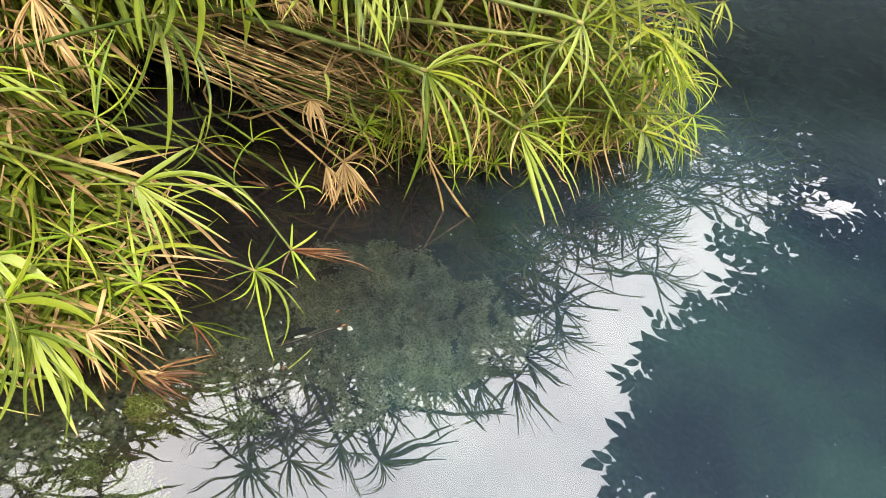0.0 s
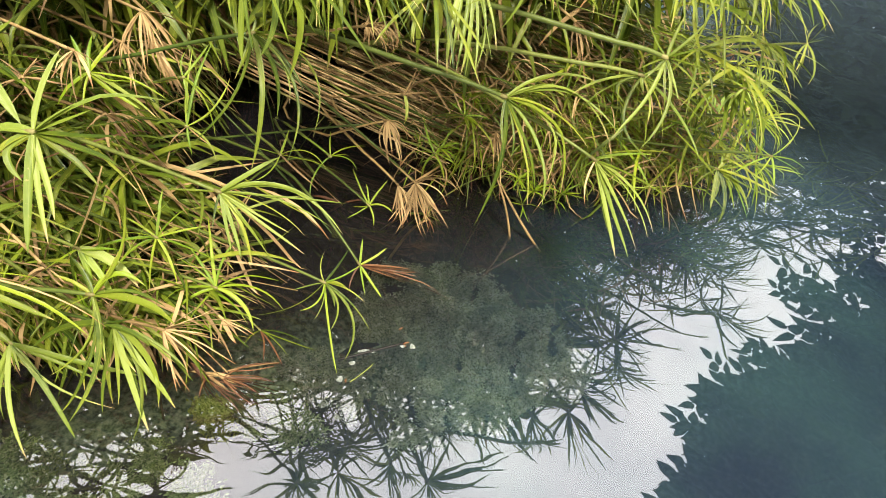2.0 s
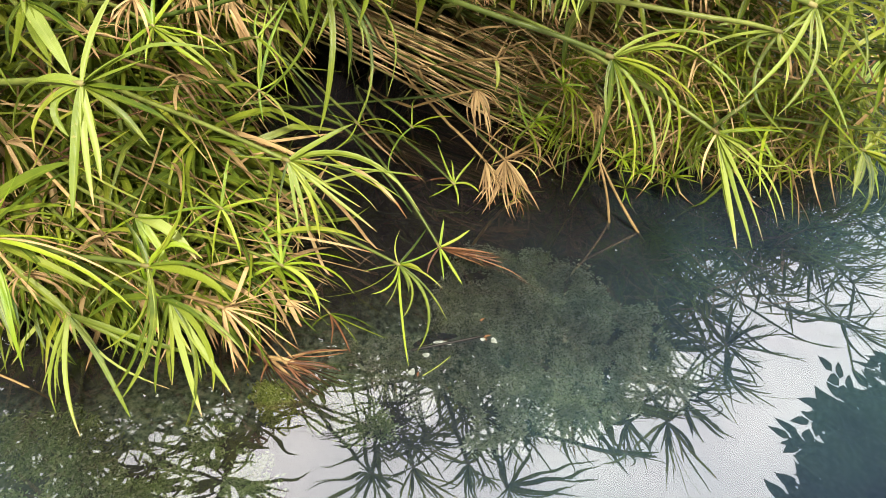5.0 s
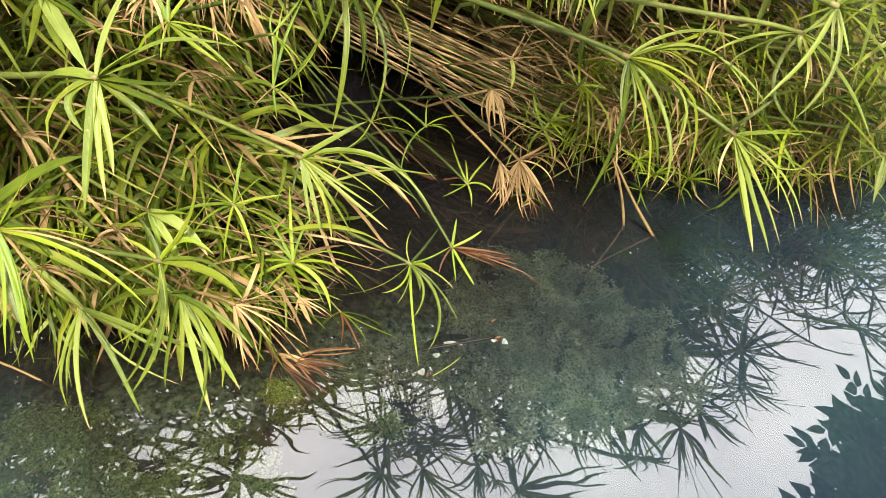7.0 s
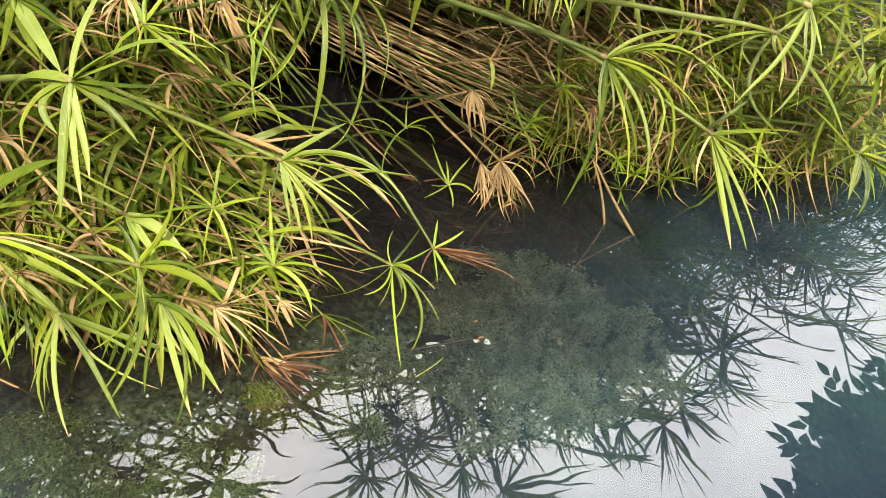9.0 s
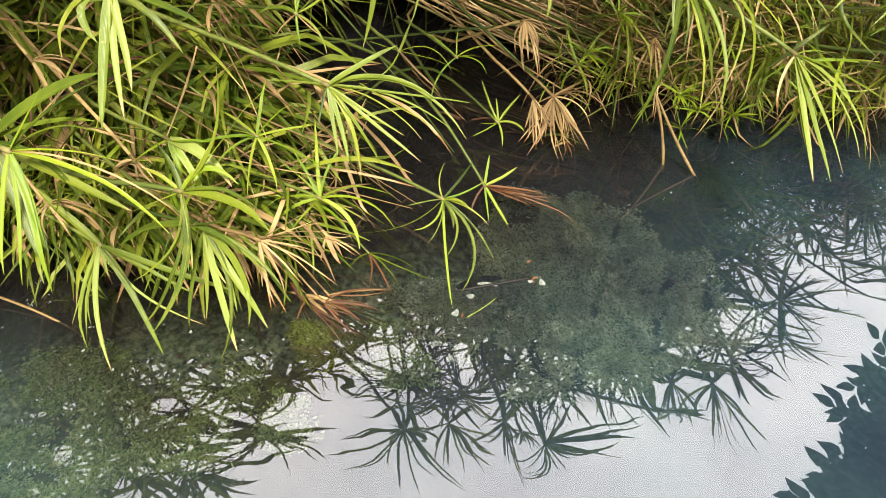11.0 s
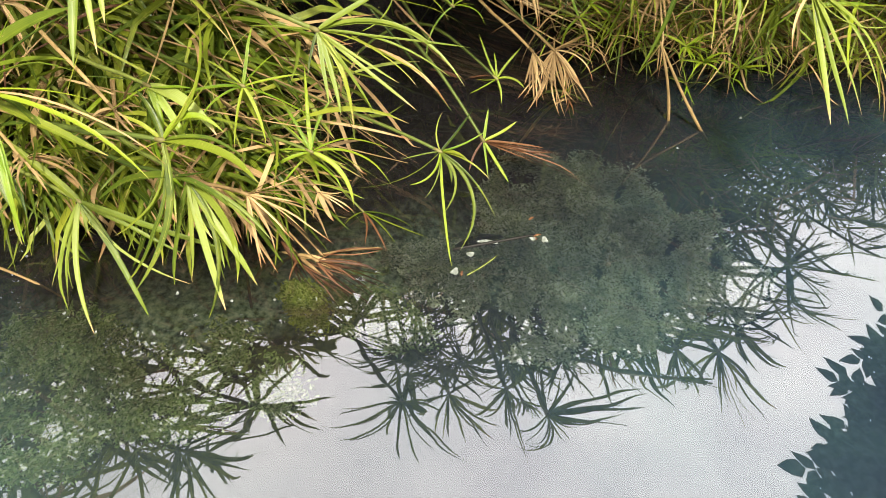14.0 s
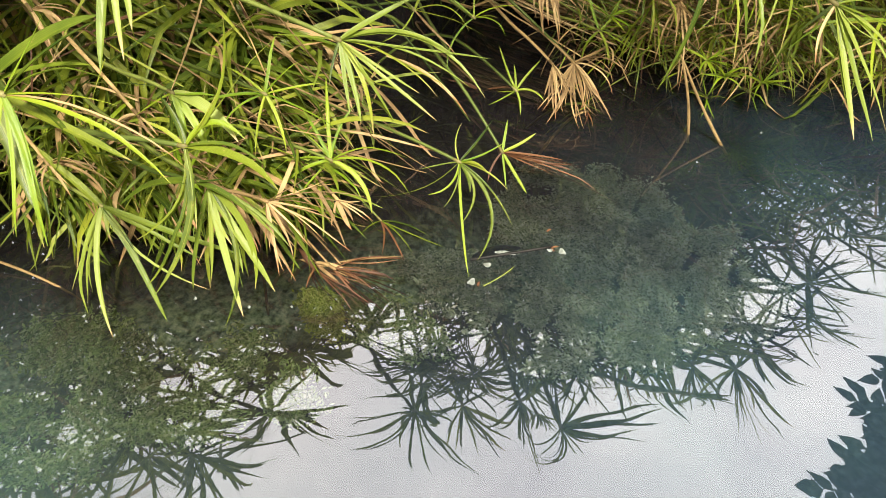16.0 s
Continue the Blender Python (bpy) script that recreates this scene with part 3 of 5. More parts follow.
shoot("green", (-0.077, 1.107, 0.464), (-0.233, 1.094, 0.498), (-0.75, 2.15, 0.0), [(24, 8, 0.179, 19, -19, 7.8, "pale"), (1, -16, 0.215, 42, -44, 12.2, "pale"), (5, -12, 0.228, 32, -33, 7, "pale"), (-6, -22, 0.078, -2, 2, 12.2, "deep"), (-34, -39, 0.174, 22, -43, 7.8, "pale"), (-43, -42, 0.206, 9, -22, 7.8, "pale"), (-53, -44, 0.201, 2, -9, 7), (-93, -44, 0.235, -5, -19, 8.7, "deep"), (-76, -46, 0.094, 0, 6, 5.2), (-4, -21, 0.178, 15, -17, 7.8), (-62, -46, 0.112, 1, -6, 5.2), (-43, -42, 0.174, 2, -4, 6.1, "deep"), (33, 16, 0.099, 0, 0, 4.4), (1, -16, 0.121, 23, -24, 7.8), (-25, -35, 0.2, 24, -37, 10.4, "deep")], thick=0.0045)
shoot("pale", (0.108, 1.095, 0.378), (-0.030, 1.126, 0.422), (-0.75, 2.15, 0.0), [(-55, -45, 0.184, 0, 1, 11.4), (-38, -40, 0.184, 1, -3, 12.3), (-46, -43, 0.19, 0, -1, 10.6), (-22, -33, 0.173, 11, -17, 9.7), (-27, -36, 0.175, 10, -17, 4), (-1, -18, 0.083, 15, -16, 5.3), (-1, -18, 0.162, 4, -4, 7, "deep"), (4, -13, 0.13, -17, 18, 2.6), (-58, -45, 0.137, 0, 2, 7, "green"), (-92, -44, 0.086, 2, 8, 4.4, "dry")], thick=0.0035)
shoot("green", (0.172, 1.112, 0.591), (0.092, 1.103, 0.606), (-0.75, 2.15, 0.0), [(-119, -36, 0.162, -6, -10, 7.6, "pale"), (-96, -44, 0.155, -7, -24, 6.8), (-49, -44, 0.072, 0, -1, 6.1, "pale"), (-146, -17, 0.055, 1, 1, 5.3), (8, -9, 0.081, 0, 0, 10.6, "deep"), (28, 12, 0.1, 0, 0, 9.9, "deep"), (75, 42, 0.076, 0, -1, 6.8), (-71, -46, 0.091, 0, 5, 4.6), (144, 40, 0.067, -2, -4, 6.1), (-131, -29, 0.057, -1, -1, 5.3), (49, 29, 0.096, -2, 2, 6.8), (-22, -33, 0.126, 7, -10, 5.3)], thick=0.0045)
shoot("pale", (0.156, 1.192, 0.512), (0.052, 1.172, 0.524), (-0.75, 2.15, 0.0), [(-152, -12, 0.138, 7, 7, 8.5), (-56, -45, 0.031, -1, 5, 8.5), (-26, -35, 0.186, 7, -11, 8.5), (-15, -29, 0.217, 12, -16, 7.7), (-90, -45, 0.067, 9, 42, 5.1, "green"), (-56, -45, 0.165, -12, 52, 7.7, "green"), (-63, -46, 0.089, 1, -8, 5.1, "green"), (-144, -19, 0.123, 5, 6, 5.1, "green"), (-44, -42, 0.075, 0, -1, 4.3, "dry"), (34, 17, 0.062, 0, 0, 5.1), (-50, -44, 0.131, 5, -16, 4.3, "green")], thick=0.004)
shoot("star", (0.401, 1.539, 0.264), (0.281, 1.589, 0.304), (-0.75, 2.15, 0.0), [(120, 42, 0.08, -1, -1, 8.2), (64, 42, 0.093, 1, -2, 8.2), (37, 31, 0.097, 0, 0, 8.2), (158, 22, 0.095, 1, 1, 6.8), (16, 15, 0.094, -2, 2, 6.8), (96, 46, 0.075, 0, -1, 6.8), (-141, -32, 0.076, 3, 4, 6.8)])
shoot("green", (0.412, 1.385, 0.227), (0.332, 1.434, 0.207), (-0.75, 2.15, 0.0), [(-10, -12, 0.166, -4, 4, 11.7, "pale"), (-8, -10, 0.151, 4, -4, 10.4), (-32, -30, 0.116, 8, -11, 15.5), (-72, -45, 0.128, 3, -14, 10.4), (-88, -46, 0.095, 0, 0, 10.4), (24, 22, 0.094, 0, 0, 6.5), (70, 44, 0.089, -2, 9, 9.1), (-140, -33, 0.078, 3, 4, 6.5), (-84, -46, 0.074, 0, -6, 6.5), (12, 11, 0.114, 3, -3, 5.2), (-168, -11, 0.076, 6, 6, 5.2)])
shoot("star", (0.501, 1.367, 0.297), (0.400, 1.384, 0.273), (-0.75, 2.15, 0.0), [(-1, -2, 0.079, 2, -2, 5), (-13, -15, 0.077, 2, -2, 5), (-68, -44, 0.069, 1, -2, 6.2), (-127, -39, 0.061, -1, -3, 3.7), (47, 36, 0.077, -3, 5, 3.1), (-152, -25, 0.089, 3, 3, 5), (151, 27, 0.062, -4, -5, 5)])
shoot("star", (0.379, 1.336, 0.454), (0.286, 1.378, 0.428), (-0.75, 2.15, 0.0), [(74, 44, 0.058, 0, -1, 5.7), (48, 37, 0.061, 0, 0, 5.7), (17, 16, 0.068, 6, -6, 5.7), (3, 1, 0.078, 2, -2, 4.6), (-16, -17, 0.068, 3, -3, 8), (-51, -39, 0.053, 1, -1, 8), (124, 41, 0.059, 0, -1, 5.7), (-126, -39, 0.054, 2, 5, 6.8), (171, 10, 0.059, 2, 2, 5.7), (99, 46, 0.063, 0, 1, 5.7), (-85, -46, 0.086, 0, 2, 9.1, "deep"), (-65, -43, 0.092, 3, -11, 8, "deep")])
shoot("star", (0.369, 1.347, 0.437), (0.274, 1.389, 0.410), (-0.75, 2.15, 0.0), [(74, 44, 0.059, 0, -1, 5.8), (48, 37, 0.062, 0, 0, 5.8), (17, 16, 0.069, 6, -6, 5.8), (3, 1, 0.079, 2, -2, 4.6), (-16, -17, 0.069, 3, -3, 8.1), (-51, -39, 0.054, 1, -1, 8.1), (124, 41, 0.06, 0, -1, 5.8), (-126, -39, 0.055, 2, 5, 6.9), (171, 10, 0.06, 2, 2, 5.8), (99, 46, 0.064, 0, 1, 5.8), (-85, -46, 0.087, 0, 2, 9.3, "deep"), (-65, -43, 0.094, 3, -12, 8.1, "deep")])
shoot("star", (0.426, 1.400, 0.404), (0.328, 1.441, 0.377), (-0.75, 2.15, 0.0), [(74, 44, 0.062, 0, -2, 6), (48, 37, 0.065, 0, 0, 6), (17, 16, 0.072, 6, -7, 6), (3, 1, 0.082, 2, -2, 4.8), (-16, -17, 0.072, 3, -3, 8.4), (-51, -39, 0.056, 1, -1, 8.4), (124, 41, 0.063, 0, -1, 6), (-126, -39, 0.057, 3, 5, 7.2), (171, 10, 0.063, 2, 2, 6), (99, 46, 0.066, 0, 1, 6), (-85, -46, 0.091, 0, 2, 9.6, "deep"), (-65, -43, 0.097, 4, -12, 8.4, "deep")])
shoot("green", (0.450, 1.376, 0.378), (0.386, 1.394, 0.356), (-0.75, 2.15, 0.0), [(2, 0, 0.089, 4, -4, 4.8, "pale"), (-2, -3, 0.09, 1, -1, 4.8), (-80, -45, 0.066, 0, -1, 6), (-35, -31, 0.082, 35, -50, 4.8), (-131, -37, 0.064, 1, 1, 6), (15, 13, 0.055, 7, -7, 4.8)])
shoot("green", (0.633, 1.848, 0.357), (0.541, 1.879, 0.319), (-0.2, 2.6, 0.0), [(-97, -45, 0.109, 2, 17, 6.7), (-104, -45, 0.076, -1, -3, 5.9), (-68, -44, 0.106, 4, -15, 7.4), (17, 16, 0.049, 0, -1, 4.5), (62, 42, 0.063, 3, -7, 4.5)], thick=0.0022)
shoot("deep", (-0.440, 0.905, 0.730), (-0.589, 0.980, 0.681), (-1.2, 1.1, 0.0), [(-82, -47, 0.16, 0, 13, 10.9), (-71, -46, 0.147, 4, -23, 10.9), (-51, -42, 0.175, 13, -30, 14), (-94, -47, 0.118, 2, 18, 7), (-44, -39, 0.1, 14, -25, 7), (165, 21, 0.055, 5, 6, 7.8), (28, 22, 0.087, 7, -8, 7.8), (-19, -24, 0.124, 25, -29, 6.2)], thick=0.0045)
shoot("green", (-0.482, 0.957, 0.577), (-0.670, 0.942, 0.510), (-1.2, 1.1, 0.0), [(-75, -47, 0.212, 2, -18, 9.8), (-51, -42, 0.208, 16, -37, 7.1), (-50, -42, 0.138, 6, -14, 8.9, "deep"), (-35, -35, 0.19, 29, -44, 3.6), (-112, -43, 0.2, -7, -19, 7.1, "deep"), (-25, -29, 0.122, 7, -8, 5.4), (-14, -20, 0.143, 12, -13, 4.5), (1, -5, 0.092, 5, -5, 7.1, "deep"), (-38, -37, 0.125, 11, -17, 4.5, "pale"), (32, 25, 0.073, 3, -4, 6.2), (-4, -11, 0.108, 2, -2, 5.4)], thick=0.0035)
shoot("pale", (-0.160, 1.007, 0.731), (-0.242, 1.112, 0.705), (-0.75, 2.15, 0.0), [(-90, -47, 0.165, 1, 7, 9), (-83, -47, 0.165, 0, -5, 7.4), (-75, -47, 0.166, 1, -5, 5.7), (-69, -46, 0.165, 1, -7, 4.9), (-68, -46, 0.16, 3, -17, 4.9), (-51, -42, 0.138, 3, -8, 5.7), (-87, -47, 0.162, 0, 3, 6.5), (-79, -47, 0.164, 1, -9, 6.5), (-56, -43, 0.15, 1, -2, 3.3), (0, -6, 0.058, -1, 1, 6.5), (-174, 0, 0.059, 9, 9, 6.5)], thick=0.004)
shoot("deep", (-0.444, 0.908, 0.730), (-0.644, 1.208, 0.750), (-1.2, 1.2, 0.0), [(-134, -10, 0.222, 16, -11, 6.1), (-117, -11, 0.207, 17, -18, 6.1), (-70, -12, 0.199, 15, 11, 6.1), (-57, -12, 0.199, 15, 4, 6.1), (-32, -9, 0.256, 17, 5, 6.1), (-137, -14, 0.17, 16, 15, 6.1), (-83, -17, 0.134, 17, 14, 6.1), (-39, -13, 0.174, 12, -8, 6.1), (121, -16, 0.148, 17, -8, 5.1), (109, -16, 0.146, 16, 5, 8.2)], thick=0.004, extra=6)
shoot("green", (-0.338, 0.955, 0.720), (-0.538, 1.255, 0.740), (-1, 1.9, 0.0), [(-124, -22, 0.106, 12, 12, 6.1), (-86, -17, 0.141, 13, 10, 6.1), (-71, -16, 0.142, 12, 3, 8.2), (-56, -14, 0.162, 14, -4, 6.1), (-41, -13, 0.184, 14, -6, 6.1), (-27, -13, 0.172, 15, -6, 8.2), (-9, -16, 0.149, 14, -3, 7.2), (163, -23, 0.103, 20, 14, 6.1), (115, -24, 0.1, 14, 0, 6.1), (48, -24, 0.097, 14, -9, 8.2)], thick=0.004, extra=11)
shoot("green", (-0.203, 0.997, 0.680), (-0.403, 1.297, 0.700), (-0.75, 2.15, 0.0), [(-75, -16, 0.143, 14, 4, 8.2), (-51, -27, 0.087, 10, -6, 8.2), (-117, -16, 0.143, 17, -5, 8.2), (-60, -11, 0.207, 14, 2, 6.1), (-102, -25, 0.095, 11, 7, 8.2), (-174, -22, 0.105, 16, 0, 8.2), (67, -27, 0.088, 19, -1, 8.2), (127, -28, 0.086, 17, 6, 8.2)], thick=0.006, extra=11)
shoot("deep", (-0.091, 1.006, 0.753), (-0.291, 1.306, 0.773), (-0.75, 2.15, 0.0), [(16, -12, 0.186, 16, 11, 10.2), (23, -13, 0.184, 18, -16, 10.2), (25, -9, 0.251, 16, -8, 10.2), (31, -9, 0.26, 17, -24, 10.2), (-13, -23, 0.104, 15, 8, 6.1), (-116, -15, 0.151, 19, -49, 5.1), (-90, -16, 0.142, 10, -24, 5.1), (-50, -22, 0.107, 13, -7, 5.1), (-132, -18, 0.128, 18, -18, 5.1), (117, -19, 0.124, 18, 1, 10.2), (75, -16, 0.147, 19, 2, 10.2)], thick=0.007, extra=11)
shoot("green", (-0.004, 1.227, 0.680), (-0.204, 1.527, 0.700), (-0.75, 2.15, 0.0), [(-40, -17, 0.14, 13, -23, 10.2), (-69, -19, 0.124, 12, -8, 10.2), (-51, -11, 0.201, 20, 4, 5.1), (-92, -18, 0.131, 12, 3, 8.2), (34, -30, 0.079, 14, -12, 10.2), (161, -28, 0.086, 16, 13, 10.2), (81, -24, 0.097, 13, -1, 10.2), (-4, -23, 0.104, 11, -11, 8.2)], thick=0.004, extra=11)
shoot("green", (0.175, 1.262, 0.680), (-0.025, 1.562, 0.700), (-0.75, 2.15, 0.0), [(-87, -14, 0.165, 11, 2, 6.1), (-75, -17, 0.135, 14, 4, 10.2), (-67, -14, 0.165, 11, -13, 6.1), (-95, -14, 0.162, 12, 0, 6.1), (-58, -17, 0.137, 13, -23, 10.2), (-165, -26, 0.091, 12, 4, 12.3), (36, -41, 0.062, 12, -4, 12.3), (70, -19, 0.124, 21, -12, 10.2)], thick=0.004, extra=11)
shoot("green", (0.285, 1.317, 0.700), (0.085, 1.617, 0.720), (-0.75, 2.15, 0.0), [(-87, -10, 0.237, 13, -6, 5.1), (-80, -12, 0.189, 14, -3, 6.1), (-83, -17, 0.14, 11, -5, 14.3), (-48, -11, 0.211, 16, -9, 9.2), (-55, -17, 0.14, 8, -19, 10.2), (-105, -14, 0.165, 14, 14, 10.2), (145, -28, 0.086, 13, 4, 10.2), (56, -24, 0.1, 17, -2, 10.2)], thick=0.005, extra=11)
shoot("deep", (0.316, 1.395, 0.680), (0.116, 1.695, 0.700), (-0.75, 2.15, 0.0), [(-45, -12, 0.191, 14, -9, 12.3), (-51, -13, 0.18, 14, -4, 12.3), (-80, -15, 0.154, 11, -7, 10.2), (-49, -23, 0.103, 26, -87, 6.1), (26, -17, 0.139, 22, 13, 6.1), (-165, -26, 0.091, 10, 12, 10.2), (75, -20, 0.117, 20, 1, 10.2), (51, -14, 0.165, 11, 13, 7.2), (-12, -23, 0.102, 16, 18, 6.1)], thick=0.004, extra=11)
shoot("deep", (0.356, 1.404, 0.420), (0.156, 1.704, 0.440), (-0.2, 2.3, 0.0), [(21, -14, 0.171, 14, -19, 6.1), (-5, -15, 0.158, 15, -11, 6.1), (-42, -18, 0.129, 14, -6, 6.1), (36, -16, 0.144, 23, -31, 6.1), (-66, -14, 0.171, 13, -20, 5.1), (65, -19, 0.121, 25, -3, 8.2), (-94, -13, 0.182, 11, -7, 12.3), (-69, -10, 0.221, 19, 23, 7.2), (-119, -15, 0.154, 12, 7, 8.2), (41, -10, 0.231, 17, 17, 4.1), (43, -20, 0.117, 12, -10, 8.2), (148, -24, 0.097, 16, 12, 12.3), (92, -19, 0.121, 19, 6, 12.3)], thick=0.004, extra=11)
shoot("deep", (0.433, 2.024, 0.600), (0.233, 2.324, 0.620), (-0.1, 2.7, 0.0), [(-94, -8, 0.3, 13, -3, 10.2), (-107, -8, 0.29, 13, -14, 9.2), (-71, -8, 0.288, 12, -30, 11.3), (-127, -11, 0.202, 8, 19, 9.2), (-84, -8, 0.296, 10, -17, 9.2), (-61, -9, 0.261, 10, -46, 6.1), (-119, -9, 0.256, 10, -2, 8.2), (-40, -15, 0.15, 11, -1, 8.2)], extra=11)
shoot("deep", (0.654, 2.102, 0.600), (0.454, 2.402, 0.620), (0.1, 2.9, 0.0), [(-95, -7, 0.347, 12, -5, 12.3), (-108, -8, 0.275, 13, -3, 9.2), (-102, -7, 0.326, 14, -7, 9.2), (-86, -8, 0.299, 11, -15, 9.2), (-58, -13, 0.177, 9, -14, 9.2), (-125, -12, 0.197, 9, 8, 8.2)], extra=11)
shoot("dry", (-0.292, 1.251, 0.100), (-0.391, 1.308, 0.129), (-0.75, 2.15, 0.0), [(-78, -46, 0.08, 0, 0, 4.8), (-66, -46, 0.092, 0, 2, 4.8), (-49, -43, 0.079, -1, 2, 4.8), (-28, -36, 0.087, 0, 0, 4.8), (-90, -45, 0.064, 0, -2, 3.6), (-16, -29, 0.087, 0, 0, 3.6), (-61, -45, 0.104, 0, -1, 3.6)], extra=8)
shoot("dry", (-0.255, 1.272, 0.099), (-0.385, 1.326, 0.148), (-0.75, 2.15, 0.0), [(-102, -42, 0.128, -2, -6, 7.2), (-62, -46, 0.125, -1, 10, 4.8), (-52, -44, 0.093, 1, -5, 6), (-26, -35, 0.131, 2, -3, 6), (-10, -25, 0.095, 12, -14, 4.8), (-42, -42, 0.089, 2, -5, 4.8), (-118, -36, 0.114, -1, -1, 3.6), (-22, -33, 0.082, 2, -3, 6), (-50, -44, 0.11, 0, -1, 4.8), (-85, -46, 0.084, 0, 2, 4.8), (-30, -37, 0.11, 0, -1, 4.8), (-26, -35, 0.064, 1, -2, 6), (-115, -38, 0.071, 1, 2, 4.8), (11, -6, 0.103, 15, -14, 4.8), (-38, -40, 0.11, -6, 12, 4.8)], extra=15)
shoot("star", (-0.234, 1.383, 0.113), (-0.320, 1.421, 0.105), (-0.75, 2.15, 0.0), [(20, 3, 0.102, 6, -6, 7.5), (5, -12, 0.091, 3, -3, 5, "pale"), (67, 39, 0.074, -3, 6, 5), (130, 44, 0.103, -1, -5, 6.2), (-114, -38, 0.067, 3, 5, 7.5), (-161, -2, 0.072, 4, 4, 5), (-46, -43, 0.072, 2, -5, 6.2)])
shoot("dry", (-0.569, 0.681, 0.137), (-0.643, 0.690, 0.125), (-1.35, 1, 0.0), [(16, -1, 0.155, 8, -8, 3.1), (34, 17, 0.108, -2, 2, 3.1), (1, -16, 0.141, 2, -2, 3.6), (8, -9, 0.109, 3, -3, 3.1), (-55, -45, 0.11, 0, -1, 4.5), (-35, -39, 0.092, 3, -5, 3.6), (-62, -46, 0.072, 0, 1, 3.6), (43, 24, 0.103, -1, 1, 2.7), (12, -5, 0.079, 1, -1, 3.6), (-13, -27, 0.094, 0, 0, 3.6), (-27, -36, 0.086, -1, 2, 2.7)], extra=5)
shoot("star", (-0.665, 1.023, 0.317), (-0.762, 1.047, 0.298), (-1.35, 1, 0.0), [(86, 44, 0.173, 2, -6, 7), (101, 46, 0.156, 0, -7, 5), (58, 34, 0.125, -9, 13, 6), (38, 21, 0.075, -1, 1, 5), (-163, -1, 0.063, 7, 7, 10, "deep"), (-59, -45, 0.057, 0, 1, 5), (-22, -33, 0.084, 6, -9, 5, "green"), (-11, -26, 0.065, -1, 2, 4, "dry"), (-127, -31, 0.053, 0, 1, 4, "dry")])
shoot("star", (-0.691, 1.083, 0.385), (-0.760, 1.101, 0.351), (-1.35, 1, 0.0), [(-154, -9, 0.066, -2, -2, 4), (62, 36, 0.082, -1, 1, 6), (-66, -46, 0.07, 0, -4, 7), (-18, -31, 0.105, 4, -5, 6), (-36, -39, 0.128, 6, -13, 4), (102, 46, 0.05, 0, -7, 4)])
shoot("star", (-0.420, 1.146, 0.222), (-0.557, 1.242, 0.214), (-0.62, 1.6, 0.0), [(169, 26, 0.075, 0, 1, 4.3), (29, 13, 0.078, 5, -5, 5.4), (0, -16, 0.063, 7, -8, 4.3), (-105, -41, 0.101, 5, 13, 4.3), (107, 46, 0.054, 0, -1, 3.3), (22, 5, 0.042, 1, -1, 3.3)])
shoot("star", (-0.503, 1.079, 0.252), (-0.568, 1.135, 0.241), (-1, 1.5, 0.0), [(4, -13, 0.099, 17, -17, 3.7), (82, 43, 0.055, 0, 1, 5.2), (10, -7, 0.127, 0, 0, 4.2), (-127, -32, 0.075, -5, -8, 4.2), (-14, -28, 0.104, -2, 2, 5.2, "dry"), (-174, 11, 0.058, 0, 0, 3.1)])
shoot("star", (-0.352, 1.227, 0.040), (-0.472, 1.277, 0.080), (-0.5, 1.35, 0.0), [(140, 41, 0.095, -1, -3, 5.5), (61, 36, 0.077, 1, -2, 6.1), (5, -12, 0.058, 7, -7, 5.5), (-55, -45, 0.05, 1, -3, 5.5), (-141, -22, 0.062, -1, -1, 4.9), (118, 46, 0.053, 0, 0, 4.9), (-161, -2, 0.039, -2, -2, 3.7)])
shoot("star", (-0.190, 1.550, 0.193), (-0.280, 1.596, 0.194), (-0.75, 2.15, 0.0), [(151, 37, 0.054, 1, 1, 5.1), (88, 45, 0.056, 0, -1, 5.1), (38, 21, 0.052, 2, -2, 5.1), (0, -17, 0.046, 2, -2, 5.1), (-56, -45, 0.047, 0, 1, 5.1), (-136, -25, 0.046, 1, 1, 5.1), (-163, 0, 0.049, 3, 3, 3.9)], thick=0.002)
shoot("star", (-0.195, 1.510, 0.156), (-0.286, 1.555, 0.155), (-0.75, 2.15, 0.0), [(151, 37, 0.054, 1, 1, 5.1), (88, 45, 0.056, 0, -1, 5.1), (38, 21, 0.052, 2, -2, 5.1), (0, -17, 0.046, 2, -2, 5.1), (-56, -45, 0.047, 0, 1, 5.1), (-136, -25, 0.046, 1, 1, 5.1), (-163, 0, 0.049, 3, 3, 3.9)], thick=0.002)
shoot("star", (-0.144, 1.504, 0.206), (-0.231, 1.550, 0.206), (-0.75, 2.15, 0.0), [(151, 37, 0.053, 1, 1, 5), (88, 45, 0.054, 0, -1, 5), (38, 21, 0.05, 1, -2, 5), (0, -17, 0.045, 2, -2, 5), (-56, -45, 0.045, 0, 1, 5), (-136, -25, 0.045, 1, 1, 5), (-163, 0, 0.047, 3, 3, 3.7)], thick=0.002)
shoot("star", (-0.205, 1.511, 0.131), (-0.297, 1.555, 0.130), (-0.75, 2.15, 0.0), [(151, 37, 0.055, 1, 1, 5.2), (88, 45, 0.057, 0, -1, 5.2), (38, 21, 0.052, 2, -2, 5.2), (0, -17, 0.047, 2, -2, 5.2), (-56, -45, 0.047, 0, 1, 5.2), (-136, -25, 0.047, 1, 1, 5.2), (-163, 0, 0.05, 3, 3, 3.9)], thick=0.002)
